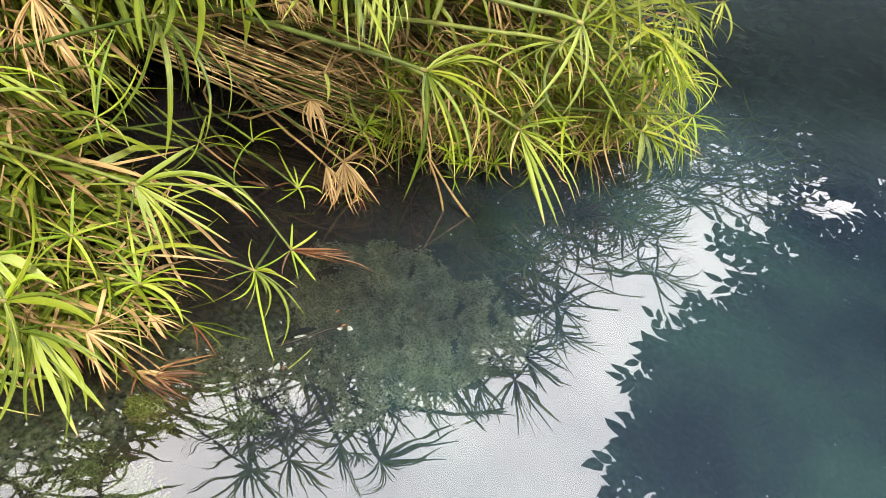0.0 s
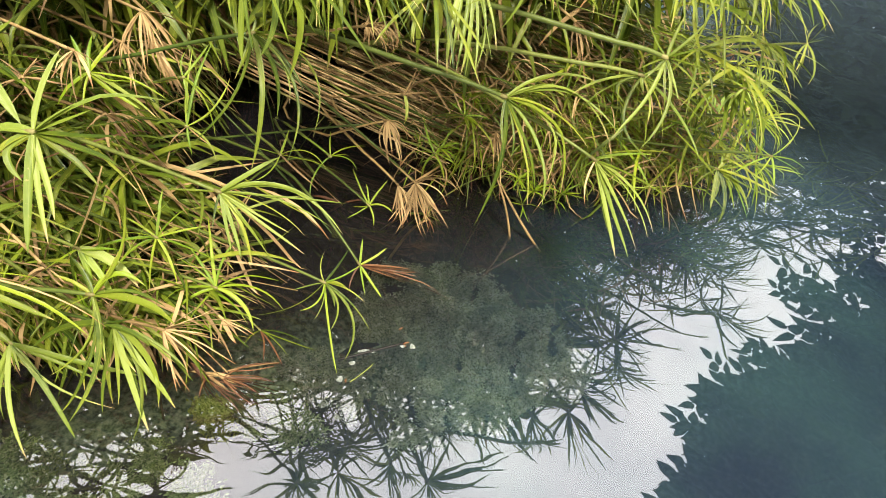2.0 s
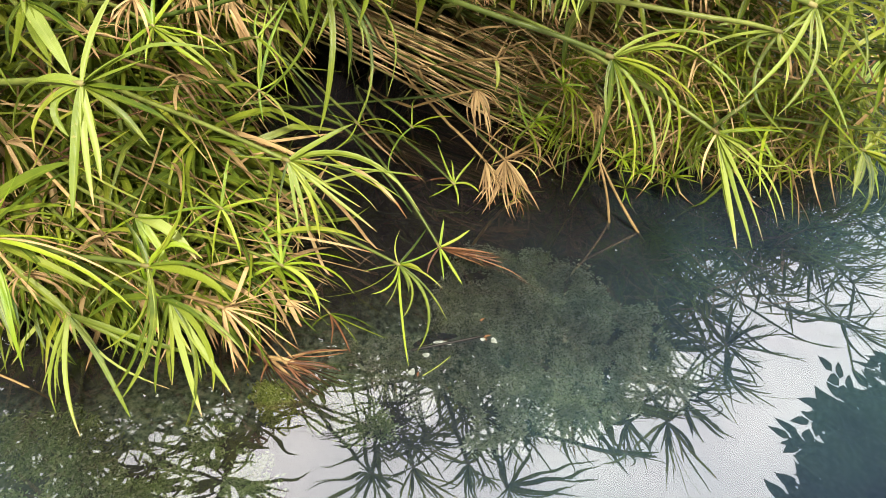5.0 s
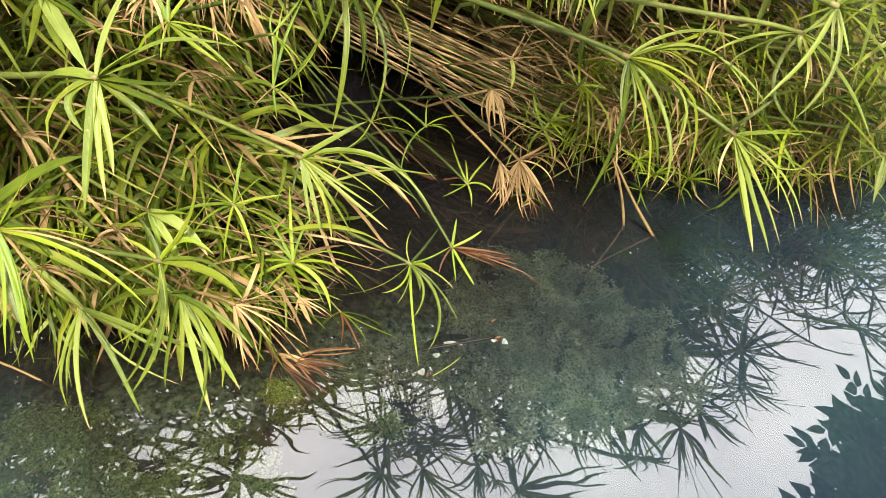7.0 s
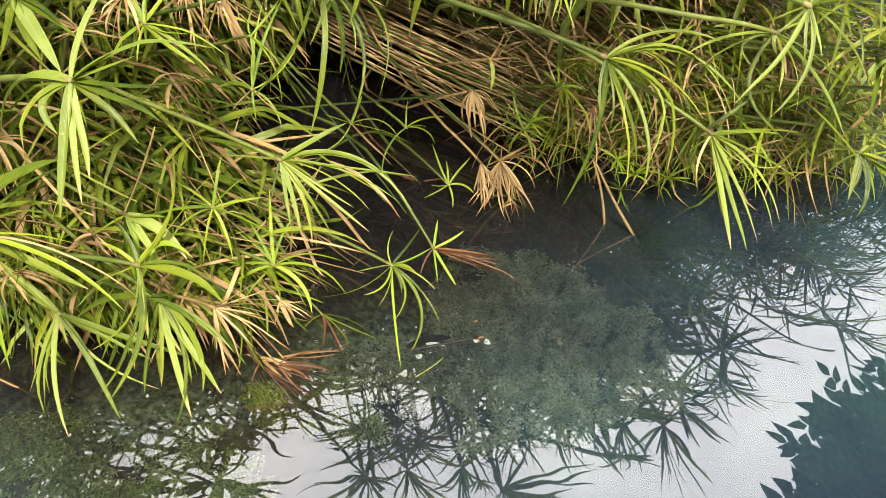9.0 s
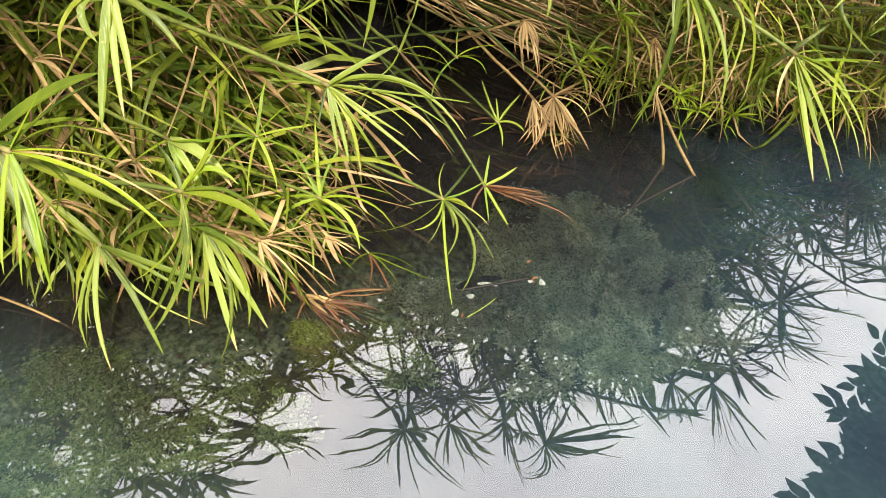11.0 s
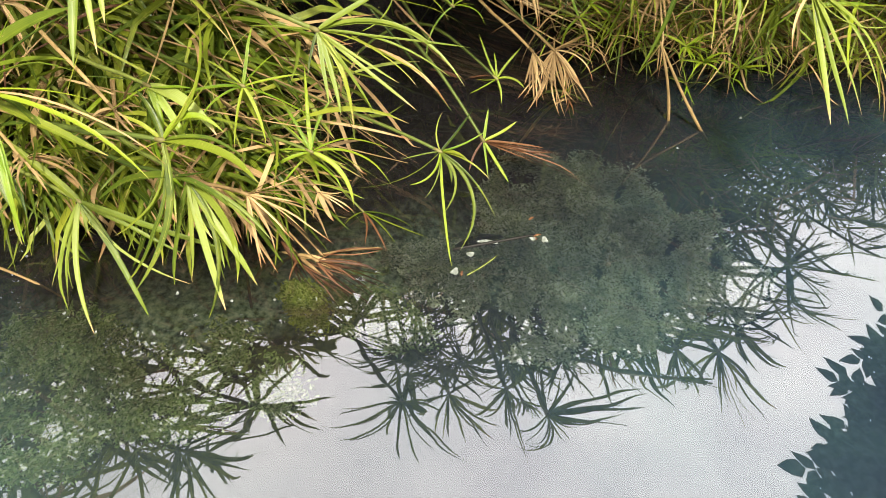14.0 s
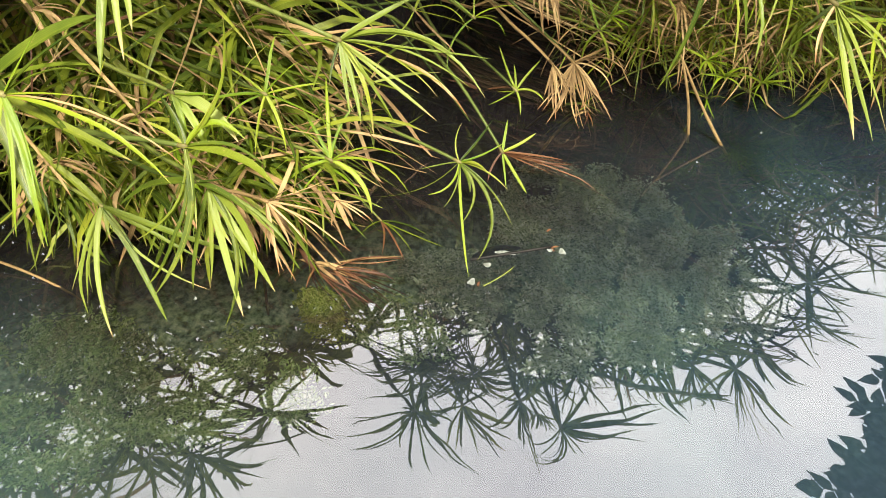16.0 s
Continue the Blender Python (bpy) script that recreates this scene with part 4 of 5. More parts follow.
shoot("star", (-0.158, 1.509, 0.143), (-0.247, 1.553, 0.142), (-0.75, 2.15, 0.0), [(151, 37, 0.054, 1, 1, 5.1), (88, 45, 0.056, 0, -1, 5.1), (38, 21, 0.052, 2, -2, 5.1), (0, -17, 0.046, 2, -2, 5.1), (-56, -45, 0.047, 0, 1, 5.1), (-136, -25, 0.046, 1, 1, 5.1), (-163, 0, 0.049, 3, 3, 3.9)], thick=0.002)
shoot("dry", (-0.789, 1.157, 0.415), (-0.889, 1.193, 0.410), (-1.35, 1, 0.0), [(-36, -40, 0.132, -1, 2, 13.6), (-46, -43, 0.094, 0, 1, 7.3), (-13, -28, 0.109, -3, 4, 5.2), (-90, -45, 0.098, 1, 4, 6.3), (-1, -18, 0.126, -1, 1, 4.2), (-43, -42, 0.117, 1, -2, 9.4)], extra=4)
shoot("dry", (-0.864, 0.884, 0.455), (-0.955, 0.917, 0.444), (-1.35, 1, 0.0), [(-140, -22, 0.051, 1, 1, 5.3), (28, 11, 0.045, 2, -2, 5.3), (11, -6, 0.075, 0, 0, 6.2), (64, 37, 0.046, 0, 0, 4.4), (180, 17, 0.054, -3, -3, 4.4), (-39, -41, 0.046, -2, 3, 5.3), (16, -1, 0.068, 11, -10, 5.3)], extra=5)
shoot("dry", (-0.781, 0.956, 0.358), (-0.874, 0.985, 0.342), (-1.35, 1, 0.0), [(-5, -22, 0.06, 2, -3, 10.6), (12, -5, 0.068, 2, -2, 4.8), (-23, -33, 0.063, 0, 0, 5.8), (-131, -29, 0.048, 2, 3, 4.8), (18, 1, 0.096, 6, -6, 3.9)], extra=4)
shoot("dry", (-0.905, 0.701, 0.357), (-1.025, 0.751, 0.397), (-1.35, 1, 0.0), [(-1, -18, 0.057, 5, -5, 8.4), (-33, -39, 0.064, 1, -2, 5.1), (15, -2, 0.064, 4, -4, 4.2), (-35, -39, 0.077, 0, 0, 4.2)], extra=3)
shoot("dry", (-0.738, 0.663, 0.255), (-0.858, 0.713, 0.295), (-1.35, 1, 0.0), [(20, 4, 0.038, 2, -2, 7.7), (-142, -21, 0.038, 1, 1, 8.5), (-22, -33, 0.041, -2, 2, 4.3), (-136, -26, 0.072, 0, 0, 5.1)], extra=3)
shoot("dry", (-0.891, 0.610, 0.161), (-1.011, 0.660, 0.201), (-1.35, 1, 0.0), [(-2, -18, 0.056, 2, -2, 5.4), (-24, -34, 0.061, 1, -1, 4.5), (14, -3, 0.081, 6, -6, 5.4), (-2, -19, 0.103, 11, -12, 5.4), (-77, -46, 0.05, 0, 7, 4.5)], extra=6)
shoot("dry", (-0.505, 0.769, 0.088), (-0.625, 0.819, 0.128), (-1.35, 1, 0.0), [(-32, -38, 0.052, -2, 3, 8.7), (-87, -45, 0.044, 0, 1, 3.9), (0, -17, 0.065, 0, 0, 3.9), (19, 2, 0.043, -3, 3, 3.9)], extra=3)
shoot("dry", (-0.360, 1.221, 0.494), (-0.492, 1.278, 0.424), (-0.75, 2.15, 0.0), [(-19, -24, 0.064, 18, -20, 5.4), (-31, -33, 0.062, 2, -2, 4.3), (-38, -37, 0.052, 1, -2, 4.3), (-5, -12, 0.071, 10, -10, 3.3), (-25, -29, 0.064, 9, -12, 5.4), (-1, -7, 0.053, 9, -8, 4.3)], extra=8)
shoot("dry", (-0.340, 1.315, 0.226), (-0.493, 1.345, 0.129), (-0.75, 2.15, 0.0), [(-61, -45, 0.081, 0, 0, 6.4), (-38, -37, 0.082, 2, -3, 6.4), (-68, -46, 0.099, -1, 7, 6.4), (-15, -21, 0.079, 2, -2, 5.1), (-51, -42, 0.116, 2, -4, 5.1)], extra=9)
shoot("dry", (-0.298, 1.275, 0.325), (-0.385, 1.345, 0.263), (-0.75, 2.15, 0.0), [(34, 26, 0.073, 5, -5, 8.4), (-72, -46, 0.063, 1, -6, 8.4, "green"), (14, 8, 0.06, 1, -1, 4.8), (69, 44, 0.065, 0, 1, 4.8)])
shoot("dry", (0.017, 1.262, 0.559), (-0.103, 1.312, 0.599), (-0.75, 2.15, 0.0), [(-59, -42, 0.075, 1, -3, 5.2), (-24, -24, 0.078, 6, -7, 4.2), (-77, -45, 0.084, -1, 5, 4.2), (-44, -36, 0.07, 2, -4, 4.2)], extra=5)
shoot("deep", (-0.811, 0.531, 0.363), (-0.931, 0.581, 0.403), (-1.35, 1, 0.0), [(44, 23, 0.159, 7, -8, 20.2), (28, 9, 0.132, 6, -7, 14.5), (1, -16, 0.194, -1, 1, 13, "green"), (-38, -39, 0.157, 1, -2, 17.3, "green"), (-4, -20, 0.133, 10, -12, 10.1)])
shoot("rust", (-0.489, 0.700, 0.008), (-0.609, 0.750, 0.048), (-0.62, 0.72, 0.0), [(3, -14, 0.113, 0, 0, 4.8), (-7, -14, 0.112, 4, -5, 4.8), (-16, -16, 0.101, 0, 2, 4.8), (10, -7, 0.119, -1, 1, 3.9), (-23, -20, 0.083, 2, -1, 4.8), (3, -14, 0.092, 0, 0, 5.8), (5, -12, 0.136, 2, -2, 2.9), (4, -13, 0.07, -2, 2, 6.8, "dry"), (-17, -13, 0.121, 1, 2, 2.9)], thick=0.002, extra=4)
shoot("rust", (-0.514, 0.701, 0.002), (-0.634, 0.751, 0.042), (-0.65, 0.72, 0.0), [(-2, 2, 0.061, 5, -2, 10.7, "dry"), (-23, 2, 0.054, 2, 3, 6.8, "dry"), (-83, 2, 0.049, 3, 1, 4.9)], thick=0.002)
shoot("rust", (-0.483, 0.715, 0.006), (-0.603, 0.765, 0.046), (-0.65, 0.72, 0.0), [(23, 7, 0.101, 1, -1, 4.9, "dry"), (21, 4, 0.093, -2, 2, 2.9)], thick=0.002)
shoot("mixed", (-0.463, 0.829, 0.002), (-0.583, 0.879, 0.042), (-0.6, 0.9, 0.0), [(-32, 1, 0.092, 5, -3, 4.2, "deep"), (-64, 1, 0.079, 1, -5, 4.2, "rust"), (-5, 1, 0.099, 7, -4, 4.2, "deep"), (-44, 1, 0.102, 1, -3, 4.2, "rust"), (-107, 2, 0.052, 1, 5, 4.2, "deep"), (-9, 1, 0.126, 1, 2, 3.1, "deep")], thick=0.002)
shoot("rust", (-0.431, 1.261, -0.004), (-0.551, 1.311, 0.036), (-0.5, 1.3, 0.0), [(-177, 14, 0.076, 0, 0, 11.5), (-143, -17, 0.055, 1, -7, 8.9), (25, 8, 0.058, 2, -2, 6.4), (-161, -2, 0.064, 0, 0, 7.7)], thick=0.002)
shoot("dry", (-0.396, 1.318, 0.450), (-0.420, 1.700, 0.500), (-0.75, 2.15, 0.0), [(-85, -27, 0.064, 34, 3.7), (-68, -28, 0.071, 14, 3.7), (-53, -24, 0.072, 8, 3.7), (-34, -11, 0.072, 34, 3.7), (-37, -15, 0.099, 14, 3.7), (-31, -5, 0.051, 8, 3.7), (-107, -13, 0.042, 24, 3.7), (-80, -26, 0.05, 8, 3.7), (-58, -24, 0.057, 24, 3.7), (-29, -7, 0.097, 24, 3.7)], extra=10)
shoot("green", (0.699, 2.027, 0.284), (0.553, 1.916, 0.300), (-0.2, 2.6, 0), [(56, 34, 0.12, 34, 3.1), (27, 14, 0.089, 24, 3.1), (-102, -42, 0.12, 8, 3.1), (-74, -31, 0.12, 14, 3.1), (-97, -33, 0.084, 14, 3.1), (-77, -22, 0.061, 24, 3.1)])
shoot("rust", (-0.532, 0.703, -0.003), None, (-0.62, 0.7, -0.05), [(-14, -4, 0.166, 5, 2.1), (-23, -4, 0.154, 5, 2.1), (-30, -4, 0.151, 5, 2.1), (-3, -5, 0.138, 5, 2.1), (-37, -5, 0.132, 5, 2.1), (-38, -5, 0.114, 5, 2.1), (-29, -2, 0.125, 5, 1.5), (-19, 2, 0.134, 5, 2.1), (-6, -4, 0.161, 5, 2.1), (-14, -4, 0.146, 5, 2.1), (-30, -3, 0.136, 5, 2.1), (-38, -5, 0.095, 5, 2.1), (-29, -4, 0.167, 5, 2.1), (-13, -3, 0.187, 5, 1.5)])
shoot("rust", (-0.481, 0.696, 0.012), None, (-0.6, 0.72, -0.05), [(37, 0, 0.1, 5, 4.3), (44, -10, 0.094, 5, 4.3), (15, -10, 0.099, 5, 4.3), (-4, 16, 0.075, 5, 4.3)])
shoot("star", (0.001, 1.362, 0.030), None, (-0.1, 1.55, -0.02), [(127, 32, 0.08, 14, 3.1), (52, 10, 0.067, 8, 3.1), (-33, 21, 0.071, 34, 3.1), (-150, 23, 0.044, 8, 3.1), (-63, -12, 0.059, 14, 3.1), (82, 23, 0.08, 24, 3.1), (-91, -19, 0.05, 34, 3.1)])
shoot("star", (0.075, 1.382, 0.050), None, (0.0, 1.6, -0.02), [(124, 30, 0.08, 8, 3.1), (50, 11, 0.065, 34, 3.1), (-50, 2, 0.053, 8, 3.1), (-133, -7, 0.048, 34, 3.1), (-65, -13, 0.058, 8, 3.1), (79, 23, 0.072, 8, 3.1)])
shoot("star", (-0.214, 1.266, 0.015), None, (-0.35, 1.3, -0.02), [(-119, 2, 0.033, 14, 3.1), (73, 4, 0.033, 34, 3.1), (17, 18, 0.055, 34, 3.1), (-37, 8, 0.042, 34, 3.1), (114, 7, 0.033, 8, 3.1)])
shoot("rust", (-0.212, 1.262, 0.005), None, (-0.3, 1.2, -0.02), [(-87, -17, 0.05, 8, 3.1), (-57, -50, 0.056, 24, 3.1), (-60, -11, 0.045, 14, 3.1)])
shoot("dry", (-0.702, 1.005, 0.550), (-1.200, 1.250, 0.500), (-1.35, 1.0, 0.0), [(-77, -26, 0.102, 8, 5.5), (-62, -30, 0.129, 24, 5.5), (-53, -30, 0.141, 14, 5.5), (-38, -27, 0.101, 34, 3.8), (56, -40, 0.096, 24, 3.8), (-89, -20, 0.091, 8, 3.8), (-36, -26, 0.133, 24, 5.5), (-51, -29, 0.088, 14, 5.5)], extra=8)
shoot("dry", (-0.756, 1.010, 0.480), (-1.250, 1.200, 0.450), (-1.35, 1.0, 0.0), [(-82, -21, 0.082, 24, 3.8), (-56, -28, 0.098, 8, 5.5), (-26, -19, 0.069, 8, 3.8), (-35, -24, 0.162, 8, 5.5), (-99, -6, 0.067, 8, 3.8), (-52, -28, 0.121, 34, 3.8), (62, -30, 0.076, 24, 3.8)], extra=7)
shoot("dry", (-0.713, 0.832, 0.560), (-1.300, 1.050, 0.520), (-1.35, 1.0, 0.0), [(-75, -22, 0.083, 8, 5.5), (-60, -27, 0.097, 24, 3.8), (-41, -26, 0.074, 34, 5.5), (-20, -16, 0.059, 24, 3.8), (-89, -11, 0.065, 24, 3.8)], extra=5)
shoot("deep", (0.176, 1.610, 0.721), (-0.024, 1.960, 0.741), (-0.37, 2.61, 0.0), [(-40, -16, 0.169, 30, 10), (-21, -38, 0.126, 30, 14), (-120, 8, 0.174, 30, 14), (-81, 9, 0.172, 30, 10), (-61, 1, 0.167, 30, 14), (152, 21, 0.118, 30, 10), (89, -18, 0.157, 30, 10), (175, -48, 0.138, 30, 14), (7, -63, 0.157, 30, 14), (-95, 11, 0.123, 30, 10)])
shoot("deep", (0.305, 1.802, 0.715), (0.105, 2.152, 0.735), (-0.24, 2.8, 0.0), [(-39, -20, 0.179, 30, 10), (-21, -44, 0.129, 30, 14), (-118, 13, 0.165, 30, 14), (-82, 12, 0.16, 30, 10), (-61, 2, 0.157, 30, 14), (148, 21, 0.121, 30, 10), (88, -22, 0.163, 30, 10), (176, -46, 0.143, 30, 14), (-5, -63, 0.173, 30, 14), (-94, 15, 0.146, 30, 10)])
shoot("deep", (-0.019, 1.486, 0.717), (-0.219, 1.836, 0.737), (-0.57, 2.49, 0.0), [(-30, -20, 0.176, 30, 10), (-4, -46, 0.133, 30, 14), (-114, 5, 0.16, 30, 14), (-78, 7, 0.15, 30, 10), (-55, -1, 0.149, 30, 14), (160, 20, 0.136, 30, 10), (91, -16, 0.155, 30, 10), (176, -51, 0.136, 30, 14), (18, -62, 0.169, 30, 14)])

# ---- the crowd of shoots behind them ----
rng.seed(21)
for i in range(120):
    u, v = rng.random(), rng.random()
    x = -1.5 + 1.0 * u
    y = 0.5 + 0.38 * u + v * 0.95
    z = rng.uniform(0.03, 0.16) + 0.3 * v
    if (y > 1.12 and -0.85 < x) or (y > 0.84 and x > -0.74):
        continue
    kind = rng.choices(["green", "deep", "star", "pale", "dry"], [5, 6.5, 0.6, 1.5, 1.8])[0]
    if kind == "dry" and x > -0.8:
        kind = "green"
    wild(kind, (x, y, z), (x - rng.uniform(0.4, 0.7), y + rng.uniform(0.05, 0.4), 0), rng.randint(13, 18), rng.uniform(0.15, 0.27), rng.choice((7, 10, 12, 14, 18)), 0.7, sweep=0.6)
for i in range(62):
    u, v = rng.random(), rng.random()
    x = -0.2 + 0.76 * u
    y = 1.4 + 0.16 * u + v * 0.7
    if (u > 0.7 or u < 0.35) and rng.random() < 0.5:
        continue
    z = rng.uniform(0.05, 0.2) + 0.32 * v + 0.05 * u
    kind = rng.choices(["green", "star", "pale", "dry"], [5, 2.5, 1.5, 5.0 if u < 0.45 else 0.4])[0]
    wild(kind, (x, y, z), (x - rng.uniform(0.5, 0.9), y + rng.uniform(0.2, 0.5), 0), rng.randint(12, 17), rng.uniform(0.12, 0.2), rng.uniform(4, 8.5), 0.7)
# the hanging fringe along the water
for i in range(40):
    u = rng.random()
    x = -0.18 + 0.72 * u
    y = 1.36 + 0.22 * u + rng.uniform(0, 0.14)
    z = rng.uniform(0.08, 0.3)
    kind = rng.choices(["green", "star", "pale", "dry"], [5, 2.5, 1.5, 0.8])[0]
    wild(kind, (x, y, z), (x - rng.uniform(0.4, 0.7), y + rng.uniform(0.2, 0.4), 0), rng.randint(11, 16), rng.uniform(0.09, 0.16), rng.uniform(3.5, 7), 1.0)
# the last shoots out over the open water
for i in range(9):
    x, y, z = rng.uniform(0.34, 0.46), rng.uniform(1.55, 1.8), rng.uniform(0.1, 0.3)
    wild(rng.choice(["green", "deep", "star", "dry"]), (x, y, z), (x - rng.uniform(0.6, 0.9), y + rng.uniform(0.1, 0.4), 0), rng.randint(7, 10), rng.uniform(0.08, 0.12), rng.uniform(4, 7), 0.6)
# the dense top of the clump towards open water
for i in range(11):
    x, y, z = rng.uniform(0.05, 0.4), rng.uniform(1.3, 1.7), rng.uniform(0.2, 0.55)
    wild(rng.choice(["green", "green", "star", "pale"]), (x, y, z), (x - rng.uniform(0.6, 0.9), y + rng.uniform(0.2, 0.5), 0), rng.randint(9, 12), rng.uniform(0.12, 0.18), rng.uniform(6, 9), 0.6)

rng.seed(22)
# tall shoots that stand over the rest and show in the water's mirror
stand = {}
for i in range(30):
    x, y = rng.uniform(-1.6, -0.84), rng.uniform(0.5, 1.1)
    wild("green", (x, y, rng.uniform(0.68, 0.95)), (x - 0.5, y + 0.25, 0), rng.randint(11, 14), rng.uniform(0.17, 0.24), rng.uniform(8, 12), 0.5, sink=stand)
for i in range(34):
    x, y = rng.uniform(-1.75, -0.98), rng.uniform(0.1, 0.75)
    wild("green", (x, y, rng.uniform(0.4, 0.72) + 0.1 * (-0.98 - x)), (x - 0.5, y + 0.25, 0), rng.randint(11, 14), rng.uniform(0.17, 0.24), rng.uniform(8, 12), 0.2, sink=stand)
for i in range(4):
    x = rng.uniform(-0.4, 0.15)
    y = 1.12 + rng.uniform(0.0, 0.35)
    wild("green", (x, y, rng.uniform(0.74, 0.84) - 0.1 * max(x, 0)), (x - 0.45, y + 0.7, 0), rng.randint(11, 14), rng.uniform(0.14, 0.2), rng.uniform(7, 10), 0.3, sink=stand)
for i in range(22):
    x, y = rng.uniform(0.42, 0.85), rng.uniform(1.85, 2.3)
    wild("green", (x, y, rng.uniform(0.58, 0.74)), (x - 0.6, y + 0.5, 0), 10, rng.uniform(0.14, 0.2), rng.uniform(6, 9), 0.6, sink=stand)
for i in range(28):
    x, y = rng.uniform(0.9, 1.55), rng.uniform(2.45, 3.0)
    wild("green", (x, y, rng.uniform(0.5, 0.9)), (x - 0.5, y + 0.7, 0), 12, rng.uniform(0.18, 0.26), rng.uniform(8, 12), 0.6, sink=stand)
for i in range(190):
    x, y = rng.uniform(-1.9, 0.3), rng.uniform(1.3, 2.5)
    if x > 0.9 * (1.9 - y) and x > 0.0:
        continue
    low = 1.2 - 0.4 * math.hypot(x, y)
    z = rng.uniform(low, low + 0.45)
    wild(rng.choice(["green", "green", "green", "dry" if x < -0.5 else "green"]), (x, y, z), (x - rng.uniform(0.1, 0.5), y + rng.uniform(0.1, 0.5), 0), 10, rng.uniform(0.16, 0.24), rng.uniform(9, 13), 0.3, sink=stand)


# shoots of the stand's far wing, out over the open water
for i in range(30):
    x = rng.uniform(0.55, 1.3)
    y = 2.08 + 0.3 * (x - 0.55) + rng.uniform(0.0, 0.5)
    wild("deep", (x, y, rng.uniform(0.54, 0.74)), (x - 0.6, y + 0.6, 0), rng.randint(10, 14), rng.uniform(0.14, 0.22), rng.uniform(5, 8), 0.8, thick=0.0025, sink=stand)
for i in range(13):
    x, y = rng.uniform(0.02, 0.36), rng.uniform(1.5, 1.95)
    wild("deep", (x, y, rng.uniform(0.6, 0.7)), (x - 0.5, y + 0.6, 0), rng.randint(12, 16), rng.uniform(0.12, 0.19), rng.uniform(5, 8), 1.0, thick=0.002, sink=stand)
for i in range(4):
    x, y = rng.uniform(-0.17, -0.02), rng.uniform(1.1, 1.2)
    wild("deep", (x, y, rng.uniform(0.7, 0.74)), (x - 0.4, y + 0.7, 0), 14, rng.uniform(0.1, 0.15), rng.uniform(6, 9), -0.3, thick=0.004, sink=stand)
# drooping shoots in a row along the clump's brow
for i in range(17):
    u = rng.random() if i < 4 else 0.36 * rng.random()
    x = -0.54 + 0.68 * u + rng.uniform(-0.04, 0.04)
    y = 0.96 + 0.36 * u * u + rng.uniform(0.0, 0.2)
    z = rng.uniform(0.68, 0.78) - 0.22 * max(u - 0.55, 0)
    wild("deep", (x, y, z), (x - 0.4, y + 0.7, 0), rng.randint(13, 18), rng.uniform(0.12, 0.19), rng.uniform(4, 6.5), 1.0, thick=0.002, sink=stand)


def thicket(count, spot, kinds, long=(0.15, 0.28), wide=(8, 14), head=None, rise=(-70, 25)):
    """Blades beyond counting in the depth of the stand."""
    for i in range(count):
        v, f, uv = blade(rng.gauss(*head) if head else rng.uniform(0, 360), rng.uniform(*rise), rng.uniform(*long), rng.uniform(5, 50), rng.uniform(*wide), rng, 6)
        pour(stand, rng.choice(kinds), v, f, uv, Vector(spot()))


def behind():
    while True:
        x, y = rng.uniform(-2.3, 0.2), rng.uniform(1.1, 2.9)
        away = math.hypot(x, y)
        if (y < 1.45 and x > -0.85) or away < 1.3 or math.hypot((x + 0.9) / 1.3, (y - 1.7) / 1.15) > 1 + 0.3 * noise.noise((x * 1.7, y * 1.7, 8)):
            continue
        low = max(1.1 - 0.42 * away, 0.05)
        return x, y, rng.uniform(low, 0.35 + 0.5 * away)


def beside():
    return rng.uniform(-1.9, -1.05), rng.uniform(0.1, 0.9), rng.uniform(0.3, 0.8)


def out_there():
    """The dense body of the clump over open water."""
    while True:
        p, q, r = (rng.uniform(-1, 1) for k in range(3))
        if p * p + q * q + r * r < 1:
            return 0.22 + 0.25 * p, 1.58 + 0.26 * q, 0.24 + 0.2 * r


def straw_left():
    """Dry blades caught in the shoots on the bank."""
    while True:
        x, y = rng.uniform(-1.15, -0.6), rng.uniform(0.7, 1.3)
        if y > 1.12 and x > -0.8:
            continue
        if x > -0.66 - 0.35 * (y - 0.7):
            continue
        return x, y, rng.uniform(0.2, 0.36) + 0.2 * (y - 0.7)


def straw_rim():
    u, v = rng.random(), rng.random()
    return -1.1 + 0.55 * u, 0.57 + 0.22 * u + 0.25 * v * (1 - 0.75 * u), rng.uniform(0.03, 0.16)


def fringe():
    u = rng.random()
    x = -0.3 + 0.85 * u
    y = 1.34 + 0.25 * u + rng.expovariate(5.0)
    return x, y, rng.uniform(0.02, 0.12) + 0.25 * max(y - 1.35, 0)


def straw_heap():
    return rng.uniform(-0.32, 0.1), rng.uniform(1.38, 1.85), rng.uniform(0.05, 0.34)


def below():
    while True:
        u, v = rng.random(), rng.random()
        x, y = -1.5 + 0.95 * u, 0.58 + 0.36 * u + v * 0.9
        if y > 1.1 and x > -0.85:
            continue
        return x, y, rng.uniform(0.03, 0.14) + 0.15 * v


def mat():
    while True:
        u, v = rng.random(), rng.random()
        x, y = -1.62 + 0.86 * u, 0.62 + 0.3 * u + v * 0.8
        if y > 1.05 and x > -0.98:
            continue
        return x, y, rng.uniform(0.08, 0.18) + 0.22 * v


def far_back():
    return rng.uniform(-1.9, -0.5), rng.uniform(1.95, 2.6), rng.uniform(0.05, 0.9)


def low_mat():
    u, v = rng.random(), rng.random()
    return -1.0 + 0.36 * u, 0.6 + 0.12 * u + v * 0.12, rng.uniform(0.04, 0.11)


